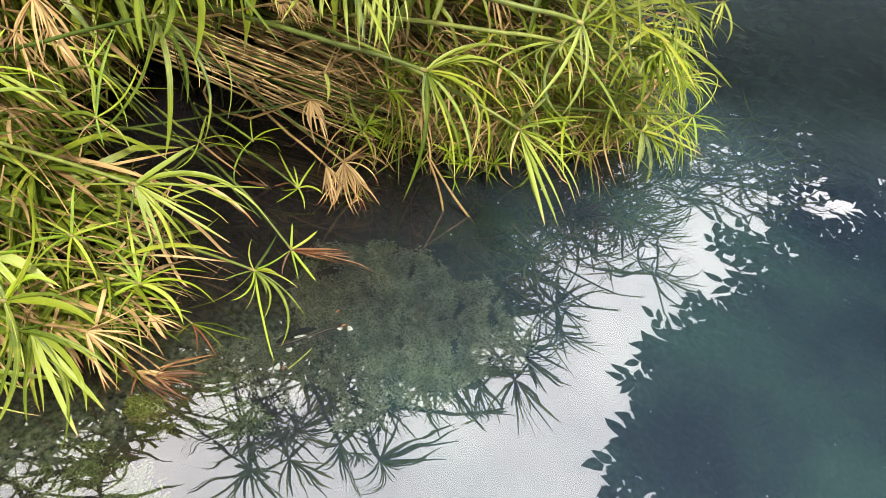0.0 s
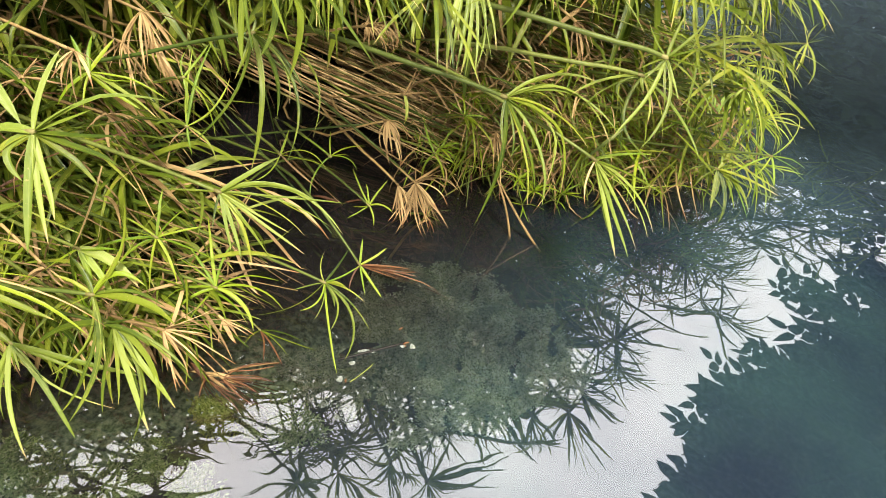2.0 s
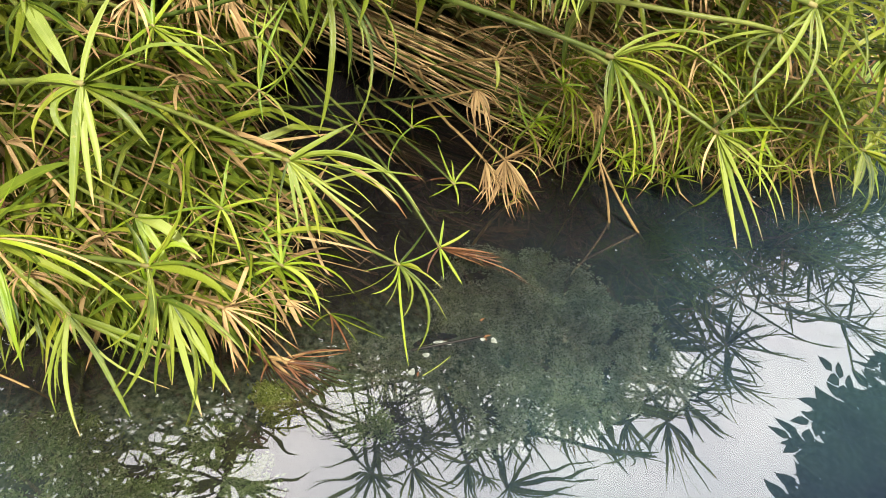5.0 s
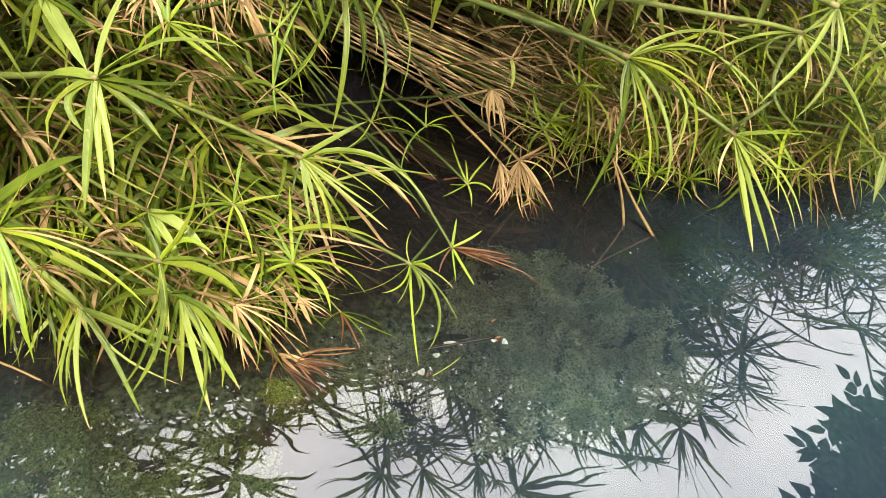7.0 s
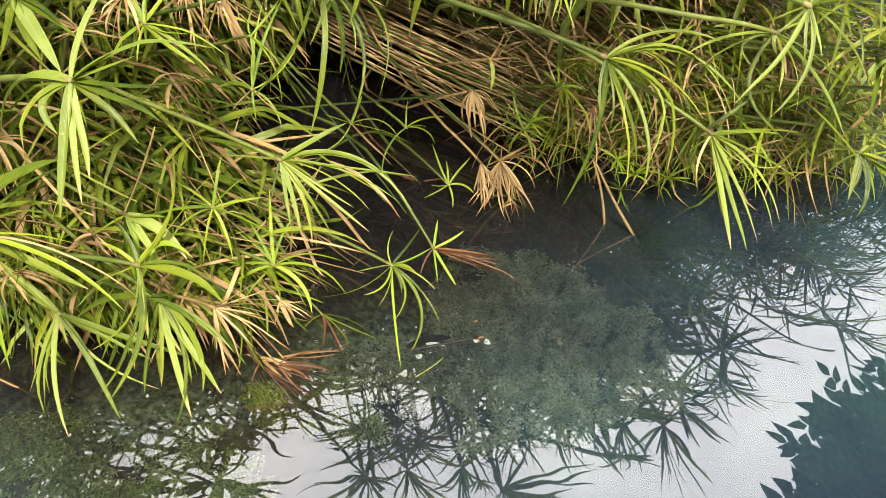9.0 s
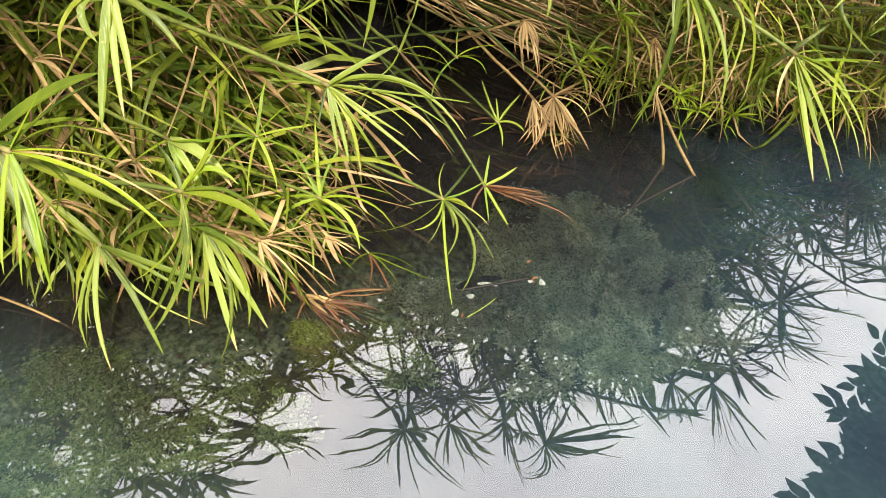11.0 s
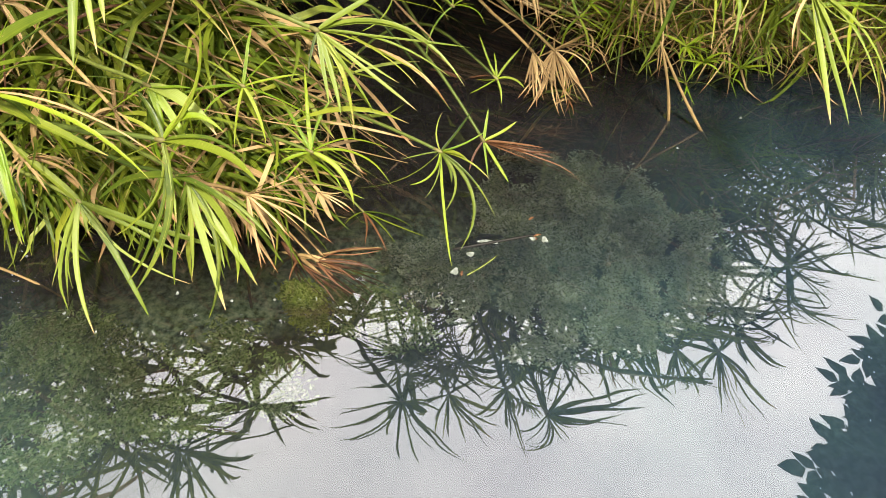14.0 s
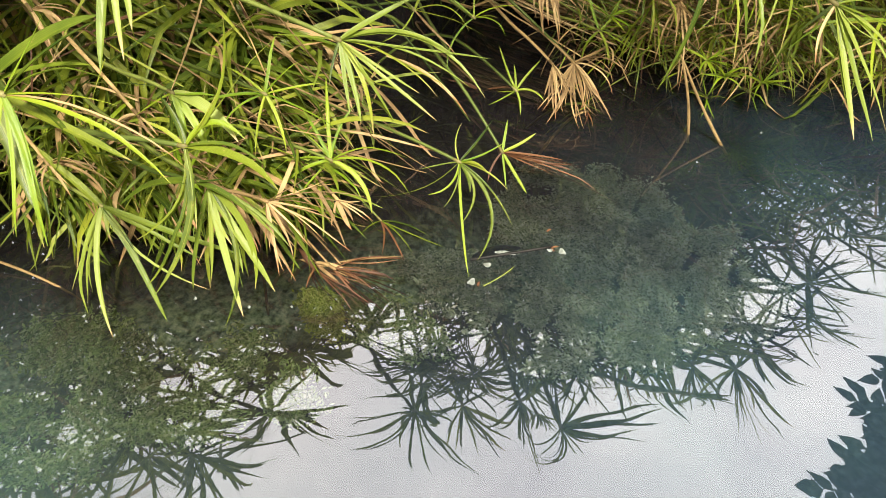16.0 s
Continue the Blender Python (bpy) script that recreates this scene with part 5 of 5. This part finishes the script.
thicket(300, low_mat, ("green", "deep", "green", "deep", "dry"), (0.08, 0.16), (5, 11), (-28, 40), (-30, 0))
thicket(7000, behind, ("green", "green", "green", "dry"))
thicket(8000, behind, ("green", "deep"), (0.2, 0.32), (14, 24))
thicket(1100, far_back, ("green", "deep"), (0.22, 0.34), (16, 26))
thicket(1700, beside, ("green", "green", "green", "dry"))
thicket(900, below, ("green", "green", "pale", "dry", "dry"), (0.1, 0.26), (3, 10))
thicket(1900, mat, ("green", "green", "deep", "deep", "pale", "dry", "green", "deep"), (0.15, 0.3), (7, 17), (-22, 42), (-32, 8))
thicket(480, out_there, ("green", "green", "dry", "deep", "dry", "star"), (0.08, 0.2), (2.5, 8))
thicket(110, straw_left, ("dry", "green", "deep", "rust"), (0.1, 0.26), (2.5, 8))
thicket(210, straw_rim, ("green", "green", "deep", "dry", "star"), (0.08, 0.2), (3, 9), (-20, 50), (-30, 15))
thicket(1100, fringe, ("green", "star", "green", "dry", "dry", "rust"), (0.05, 0.13), (1.5, 5))
thicket(420, straw_heap, ("dry",), (0.08, 0.2), (2.5, 6.5))
settle(stand, "sedge_thicket", "deep tangled stand of sedge blades on the bank")

rng.seed(23)
# ---- fallen stems and dry litter under the shoots ----


def litter(name, count, place, label, mat, size):
    verts, faces = [], []
    for i in range(count):
        a, b = place()
        sag = a.lerp(b, 0.5) + Vector((rng.uniform(-0.04, 0.04), rng.uniform(-0.04, 0.04), rng.uniform(0.0, 0.06)))
        line = bezier(a, sag, b, 5)
        r = rng.uniform(*size)
        v, f = tube(line, [r, r, r, r * 0.9, r * 0.75, r * 0.4], 5)
        o = len(verts)
        verts += v
        faces += [tuple(k + o for k in q) for q in f]
    return tagged(new(name, mesh_of(name, verts, faces, mat)), label, "dry stems", kind="stuff")


def fallen_right():
    x, y = rng.uniform(-0.62, -0.25), rng.uniform(1.55, 2.2)
    a = Vector((x, y, rng.uniform(0.0, 0.2)))
    b = a + Vector((rng.uniform(0.35, 0.8), rng.uniform(-0.55, 0.0), 0))
    b.z = rng.uniform(0.0, 0.13)
    b.y = max(b.y, 1.47 + 0.22 * b.x + rng.uniform(0, 0.1))
    return a, b


def culms():
    """Stems that lie on the tangle, all running out towards open water."""
    a = Vector((rng.uniform(-0.7, -0.2), rng.uniform(1.65, 2.3), rng.uniform(0.12, 0.5)))
    u = rng.random()
    b = a + Vector((0.3 + 0.4 * u, -0.15 - 0.4 * rng.random(), rng.uniform(-0.1, 0.0) - 0.3 * (a.z - 0.1)))
    b.y = max(b.y, 1.5 + 0.3 * b.x + rng.uniform(0, 0.1))
    return a, b


def fallen_left():
    x, y = rng.uniform(-1.6, -0.9), rng.uniform(0.7, 1.7)
    a = Vector((x, y, rng.uniform(0.02, 0.3)))
    b = a + Vector((rng.uniform(0.3, 0.6), rng.uniform(-0.4, 0.05), 0))
    b.z = rng.uniform(0.01, 0.18)
    b.y = max(b.y, 0.62 + (b.x + 0.9) * 0.5)
    if b.y > 1.0:
        b.x = min(b.x, -0.8)
    return a, b


litter("fallen_stems", 300, fallen_right, "tangle of fallen tan sedge stems over the water", STEM["dry"], (0.0008, 0.0024))
litter("fallen_stems", 260, fallen_right, "tangle of old brown sedge stems over the water", STEM["old"], (0.001, 0.003))
litter("fallen_stems", 150, culms, "bleached tan sedge stems leaning out of the stand", STEM["bleached"], (0.0012, 0.0032))
litter("fallen_stems", 90, culms, "olive sedge stems leaning out of the stand", STEM["sheath"], (0.0012, 0.0036))
litter("fallen_stems", 110, fallen_left, "tangle of fallen tan sedge stems at the bank", STEM["dry"], (0.0007, 0.002))
litter("green_stems", 120, fallen_right, "leaning green sedge stems under the blades", STEM["green"], (0.001, 0.0024))
litter("green_stems", 14, fallen_left, "leaning green sedge stems at the bank", STEM["green"], (0.001, 0.0024))

# ---- algae on the bed ----
rng.seed(24)


def algae(name, centre, size, count, label, lift, mat=ALGAE):
    """Fine weed in tufts: each tuft a cloud of tiny flakes."""
    verts, faces = [], []
    for i in range(count // 12):
        p, q = rng.gauss(0, 1), rng.gauss(0, 1)
        if math.hypot(p, q) > 1.55:
            continue
        x, y = centre[0] + p * size[0], centre[1] + q * size[1]
        if noise.noise((x * 7, y * 7, 9)) < -0.3 or noise.noise((x * 24, y * 24, 5)) < -0.15 or ground_height(x, y) > -0.03 or 0.63 * x - 0.777 * y + 0.66 > 0.05 * noise.noise((x * 12, y * 12, 4)):
            continue
        z = min(ground_height(x, y) + lift * rng.uniform(0.3, 1.0) * (0.6 + 0.8 * noise.noise((x * 9, y * 9, 1))), -0.006)
        for k in range(12):
            p = Vector((x + rng.gauss(0, 0.005), y + rng.gauss(0, 0.005), z + rng.uniform(-0.006, 0.002)))
            a = Vector((rng.uniform(-1, 1), rng.uniform(-1, 1), rng.uniform(-0.4, 0.4))) * rng.uniform(0.002, 0.0055)
            b = Vector((-a.y, a.x, rng.uniform(-0.0004, 0.0004))) * 0.4
            o = len(verts)
            verts += [p - a, p + b, p + a, p - b]
            faces.append((o, o + 1, o + 2, o + 3))
    return tagged(new(name, mesh_of(name, verts, faces, mat, smooth=False)), label, "algae", kind="stuff")


algae("algae", (-0.04, 1.03), (0.18, 0.125), 310000, "fuzzy grey-green algae on the pond bed", 0.12, GREY_ALGAE)
algae("algae", (-0.72, 0.38), (0.16, 0.085), 110000, "mossy olive algae mat under the water", 0.09)
algae("algae", (-0.2, 0.83), (0.15, 0.05), 45000, "thin algae on the silty bed", 0.1, GREY_ALGAE)
algae("algae", (-0.48, 0.64), (0.022, 0.015), 12000, "bright yellow-green moss tuft just under the surface", 0.2, MOSS)
algae("algae", (-0.38, 0.7), (0.06, 0.03), 16000, "olive algae round the sunken blades", 0.1)
algae("algae", (-0.52, 0.53), (0.07, 0.04), 14000, "dark olive algae clumps near the bank", 0.1)

rng.seed(25)
# ---- overhanging tree and the far shore's trees ----


def leaf_spray(verts, faces, at, az, dip, pairs, size):
    """A compound leaf: pointed leaflets in pairs along a stalk."""
    ahead = Vector((math.cos(az) * math.cos(dip), math.sin(az) * math.cos(dip), -math.sin(dip)))
    side = Vector((-math.sin(az), math.cos(az), 0))
    up = side.cross(ahead)
    for k in range(2 * pairs + 1):
        if k == 2 * pairs:
            root, way = at + ahead * size * 0.62 * pairs, ahead
        else:
            sign = 1 if k % 2 else -1
            root = at + ahead * size * 0.62 * (k // 2 + 0.3)
            way = (ahead * 0.6 + side * sign + up * rng.uniform(-0.3, 0.2)).normalized()
        wide = way.cross(up).normalized()
        ln, wd = size * rng.uniform(0.8, 1.15), size * rng.uniform(0.24, 0.3)
        o = len(verts)
        drop = up * -0.08 * ln
        verts += [root, root + way * ln * 0.25 + wide * wd, root + way * ln * 0.55 + wide * wd * 0.85 + drop * 0.4, root + way * ln + drop,
                  root + way * ln * 0.55 - wide * wd * 0.85 + drop * 0.4, root + way * ln * 0.25 - wide * wd, root + way * ln * 0.4 - up * ln * 0.03]
        faces += [(o, o + 1, o + 6), (o + 1, o + 2, o + 6), (o + 2, o + 3, o + 6), (o + 3, o + 4, o + 6), (o + 4, o + 5, o + 6), (o + 5, o, o + 6)]


def edge_of_crown(u):
    """The near edge of the overhanging crown, from low and far to high and near."""
    return Vector((1.33 - 0.67 * u, 2.6 - 0.85 * u - 0.2 * u * u, 1.36 + 0.2 * math.sin(2.6 * u)))


tree = new("overhanging_tree")
tree.location = (4.6, 3.4, 0.2)
tagged(tree, "broad-leaved tree with compound leaves hanging over the pond", "tree")
foot = Vector(tree.location)
v, f = tube([Vector((0, 0, -0.4)), Vector((-0.1, -0.05, 0.8)), Vector((-0.35, -0.1, 1.8)), Vector((-0.5, 0, 3.2))], [0.16, 0.13, 0.11, 0.07], 12)
part("trunk", mesh_of("trunk", v, f, BARK), tree)
crown_v, crown_f = [], []
tips = [edge_of_crown(1.15 * (i + 0.5) / 19) + Vector((0.38, 0.12, 0.0)) for i in range(19)]
tips += [Vector((rng.uniform(1.2, 2.5), rng.uniform(0.9, 2.4), rng.uniform(1.4, 2.0))) for i in range(12)]
tips += [Vector((rng.uniform(1.65, 2.5), rng.uniform(2.6, 3.6), rng.uniform(1.15, 1.7))) for i in range(14)]
tips += [Vector((rng.uniform(1.0, 1.45), rng.uniform(1.25, 1.75), rng.uniform(1.45, 1.65))) for i in range(9)]
tips += [Vector((1.55 + 0.09 * i + rng.uniform(-0.1, 0.1), 3.2 + 0.02 * i + rng.uniform(-0.2, 0.2), rng.uniform(0.75, 1.1))) for i in range(2)]
tips += [Vector((rng.uniform(1.2, 2.1), rng.uniform(0.7, 1.5), rng.uniform(1.3, 1.7))) for i in range(9)]
for tip in tips:
    start = Vector((-0.35, -0.1, rng.uniform(0.9, 2.4)))
    line = bezier(start, (tip - foot) * 0.5 + Vector((0, 0, rng.uniform(0.2, 0.6))), tip - foot, 12)
    v, f = tube(line, [0.035 * (1 - k / 12) ** 1.3 + 0.0012 for k in range(13)], 6)
    part("limb", mesh_of("limb", v, f, BARK), tree)
    for k in range(58 if tip.x < 1.4 else 33):
        s = rng.uniform(0.42, 1.0)
        a = line[min(int(s * 13), 12)]
        at = a + Vector((rng.gauss(0, 0.16), rng.gauss(0, 0.17), rng.uniform(-0.12, 0.25))) * (1.3 - s * 0.8)
        leaf_spray(crown_v, crown_f, at, rng.uniform(2.3, 4.6), rng.uniform(-0.1, 0.6), rng.randint(1, 2), rng.uniform(0.085, 0.12))
part("crown", mesh_of("crown", crown_v, crown_f, TREE_LEAF, smooth=False), tree)

for i in range(9):
    x = -5 + 1.9 * i + rng.uniform(-0.3, 0.3)
    far = new("shore_tree")
    far.location = (x, 10.2 + rng.uniform(-0.4, 0.8), 0.3)
    tagged(far, "leafy tree on the far shore of the pond", "tree", "trees on the far shore")
    tall = rng.uniform(5.4, 6.2)
    v, f = tube([Vector((0, 0, -0.3)), Vector((0.08, 0, tall * 0.4)), Vector((-0.05, 0.05, tall * 0.8))], [0.16, 0.11, 0.03], 8)
    part("trunk", mesh_of("trunk", v, f, BARK), far)
    v, f = [], []
    for k in range(1100):
        d = Vector((rng.gauss(0, 1), rng.gauss(0, 1), rng.gauss(0, 1))).normalized() * rng.uniform(0.5, 1.0)
        d *= 1 + 0.3 * noise.noise(d * 2 + Vector((i, 0, 0)))
        leaf_spray(v, f, Vector((d.x * 2.1, d.y * 1.2, tall * 0.55 + d.z * tall * 0.47)), rng.uniform(0, 6.28), rng.uniform(0, 0.6), 2, 0.3)
    part("crown", mesh_of("crown", v, f, TREE_LEAF, smooth=False), far)

# ---- floating scraps ----


def petal(at, size, az, label="pale round petal floating on the water"):
    verts, faces = [Vector((0, 0, 0.002))], []
    k = 14
    for i in range(k):
        th = 2 * math.pi * i / k
        r = size * (1 + 0.12 * math.sin(3 * th + az))
        verts.append(Vector((math.cos(th) * r, math.sin(th) * r * 0.75, 0.003 + 0.001 * math.sin(2 * th + az))))
        faces.append((0, i + 1, (i + 1) % k + 1))
    ob = new("floating_petal", mesh_of("petal", verts, faces, PETAL))
    ob.matrix_world = pose(*at, 0, 0, math.degrees(az))
    return tagged(ob, label, "petal", "floating petals")


for x, y, r, a in ((-0.264, 0.80, 0.0065, 0.4), (-0.275, 0.757, 0.0075, 1.4), (-0.16, 0.872, 0.007, 2.2), (-0.18, 0.868, 0.005, 0.1)):
    petal((x, y, 0.001), r, a)


# ---- straws, twigs and a curled leaf on the water ----


def straw(name, a, b, thick, mat, label, category, sag=0.004):
    a, b = Vector(a), Vector(b)
    mid = a.lerp(b, 0.5) + Vector((sag * 2, sag, sag * 0.3))
    line = bezier(Vector((0, 0, 0)), mid - a, b - a, 7)
    v, f = tube(line, [thick, thick, thick * 1.1, thick, thick * 0.9, thick, thick * 0.8, thick * 0.5], 6)
    ob = new(name, mesh_of(name, v, f, mat))
    ob.location = a
    return tagged(ob, label, category)


straw("floating_straw", (-0.255, 0.758, 0.002), (-0.223, 0.815, 0.002), 0.0013, STEM["green"], "short yellow-green straw floating on the water", "straw")
straw("floating_twig", (-0.293, 0.802, 0.002), (-0.178, 0.880, 0.002), 0.0024, DARK_WOOD, "thin dark twig floating between petals", "twig", 0.008)
straw("floating_twig", (-1.005, 0.508, 0.020), (-0.814, 0.510, -0.012), 0.0022, STEM["dry"], "brown twig sinking into the water", "twig", 0.01)
straw("dead_stalk", (-0.010, 1.272, -0.020), (-0.068, 1.255, 0.170), 0.003, STEM["dry"], "dry tan sedge stalk standing in the water", "dead stalk", 0.006)
straw("dead_stalk", (0.066, 1.261, -0.020), (-0.061, 1.273, 0.150), 0.003, STEM["dry"], "dry tan sedge stalk leaning into the water", "dead stalk", -0.004)

v, f, uv = [], [], []
for k in range(9):
    s = k / 8
    w = 0.005 * math.sin(math.pi * min(s * 0.9 + 0.08, 1.0))
    for j in (-1, 0, 1):
        v.append(Vector((0.062 * s, j * w, 0.006 + 0.012 * (s - 0.5) ** 2 + abs(j) * w * 0.7 + 0.003 * math.sin(7 * s))))
        uv.append((0.5 + j / 2, s * 0.6))
    if k:
        o = 3 * k - 3
        f += [(o, o + 1, o + 4, o + 3), (o + 1, o + 2, o + 5, o + 4)]
ob = new("curled_leaf", mesh_of("curled_leaf", v, f, LEAF["rust"], uv))
ob.matrix_world = pose(-0.554, 0.713, 0.002, 0, 4, -30)
tagged(ob, "curled dry tan leaf lying on the water's edge", "leaf")

for x, y in ((-0.720, 0.468), (-0.785, 0.480), (-0.652, 0.569), (-0.568, 0.586), (-0.509, 0.610), (-0.160, 1.365), (0.014, 1.186), (0.117, 1.323), (0.283, 1.471), (-0.334, 0.643), (-0.382, 0.591)):
    petal((x, y, 0.001), rng.uniform(0.002, 0.0035), rng.uniform(0, 6), "tiny pale scrap floating on the water")


def flat_leaf(name, at, turn, long, wide, mat, label, category="leaf"):
    """A slim leaf lying in the water, its rims a little raised."""
    v, f, uv = [], [], []
    for k in range(9):
        s = k / 8
        w = wide / 2 * math.sin(math.pi * min(s * 0.88 + 0.08, 1.0)) ** 0.7
        for j in (-1, 0, 1):
            v.append(Vector((long * s, j * w + 0.06 * long * math.sin(3 * s), 0.0008 + abs(j) * w * 0.18)))
            uv.append((0.5 + j / 2, s * 0.6))
        if k:
            o = 3 * k - 3
            f += [(o, o + 1, o + 4, o + 3), (o + 1, o + 2, o + 5, o + 4)]
    ob = new(name, mesh_of(name, v, f, mat, uv))
    ob.matrix_world = pose(*at, 0, 0, turn)
    return tagged(ob, label, category)


flat_leaf("floating_leaf", (-0.262, 0.832, 0.001), 12, 0.034, 0.008, PETAL, "pale translucent leaf floating beside a twig")
flat_leaf("sunken_leaf", (-0.30, 0.835, -0.03), 36, 0.085, 0.02, DARK_WOOD, "dark rotting leaf sunk below the surface")
for x, y, a in ((-0.178, 0.876, 30), (-0.172, 0.868, 130), (-0.196, 0.907, 60), (-0.262, 0.752, 100)):
    flat_leaf("leaf_scrap", (x, y, 0.003), a, 0.011, 0.004, LEAF["rust"], "small orange-brown leaf scrap floating on the water", "scrap")

# the bundle of fallen stems that leans out of the stand
rng.seed(31)
for i in range(84):
    v, far = rng.random(), rng.uniform(0.55, 1.0)
    a = Vector((-0.86, 1.56, 0.1)).lerp(Vector((-0.93, 1.85, 0.24)), v) + Vector((rng.uniform(-0.05, 0.05), rng.uniform(-0.05, 0.05), rng.uniform(0.0, 0.08)))
    b = Vector((-0.13, 1.35, 0.05)).lerp(Vector((-0.14, 1.56, 0.2)), v) + Vector((rng.uniform(-0.06, 0.06), rng.uniform(-0.03, 0.06), rng.uniform(-0.03, 0.05)))
    tone, thick = rng.choices((("green", 0.0034), ("sheath", 0.003), ("old", 0.0022), ("bleached", 0.0018)), (1.2 + 2.5 * v, 1 + 1.5 * v, 3, 4 - 2 * v))[0]
    label = "long green sedge stem leaning out over the water" if tone in ("green", "sheath") else "long fallen tan sedge stem leaning out over the water"
    ob = straw("fallen_stem", a, a.lerp(b, far), thick * rng.uniform(0.75, 1.2), STEM[tone], label, "sedge stem", rng.uniform(-0.02, 0.02))
    tagged(ob, label, "sedge stem", "bundle of fallen stems")
# bright young tufts that grow through the tangle
for x, y, z in ((-0.17, 1.41, 0.27), (-0.14, 1.42, 0.28), (-0.21, 1.3, 0.19), (-0.17, 1.34, 0.26), (0.02, 1.33, 0.1), (0.09, 1.37, 0.08), (-0.02, 1.34, 0.12)):
    wild("star", (x, y, z), (x - 0.12, y + 0.15, 0.0), 15, rng.uniform(0.045, 0.07), rng.uniform(3, 5), -0.4)
for a, b, r in (((-0.95, 1.45, 0.42), (-0.26, 1.28, 0.1), 0.0034), ((-0.95, 1.2, 0.08), (-0.36, 1.34, 0.2), 0.003), ((-0.9, 1.32, 0.3), (-0.42, 1.15, 0.0), 0.0026)):
    ob = straw("fallen_stem", a, b, r, STEM["green"], "thick green sedge stem crossing the dark gap", "sedge stem", 0.012)
    tagged(ob, "thick green sedge stem crossing the dark gap", "sedge stem", "bundle of fallen stems")
flat_leaf("dead_leaf", (-0.49, 0.712, 0.002), 28, 0.105, 0.007, LEAF["rust"], "red-brown dead sedge leaf floating on the water", "leaf")
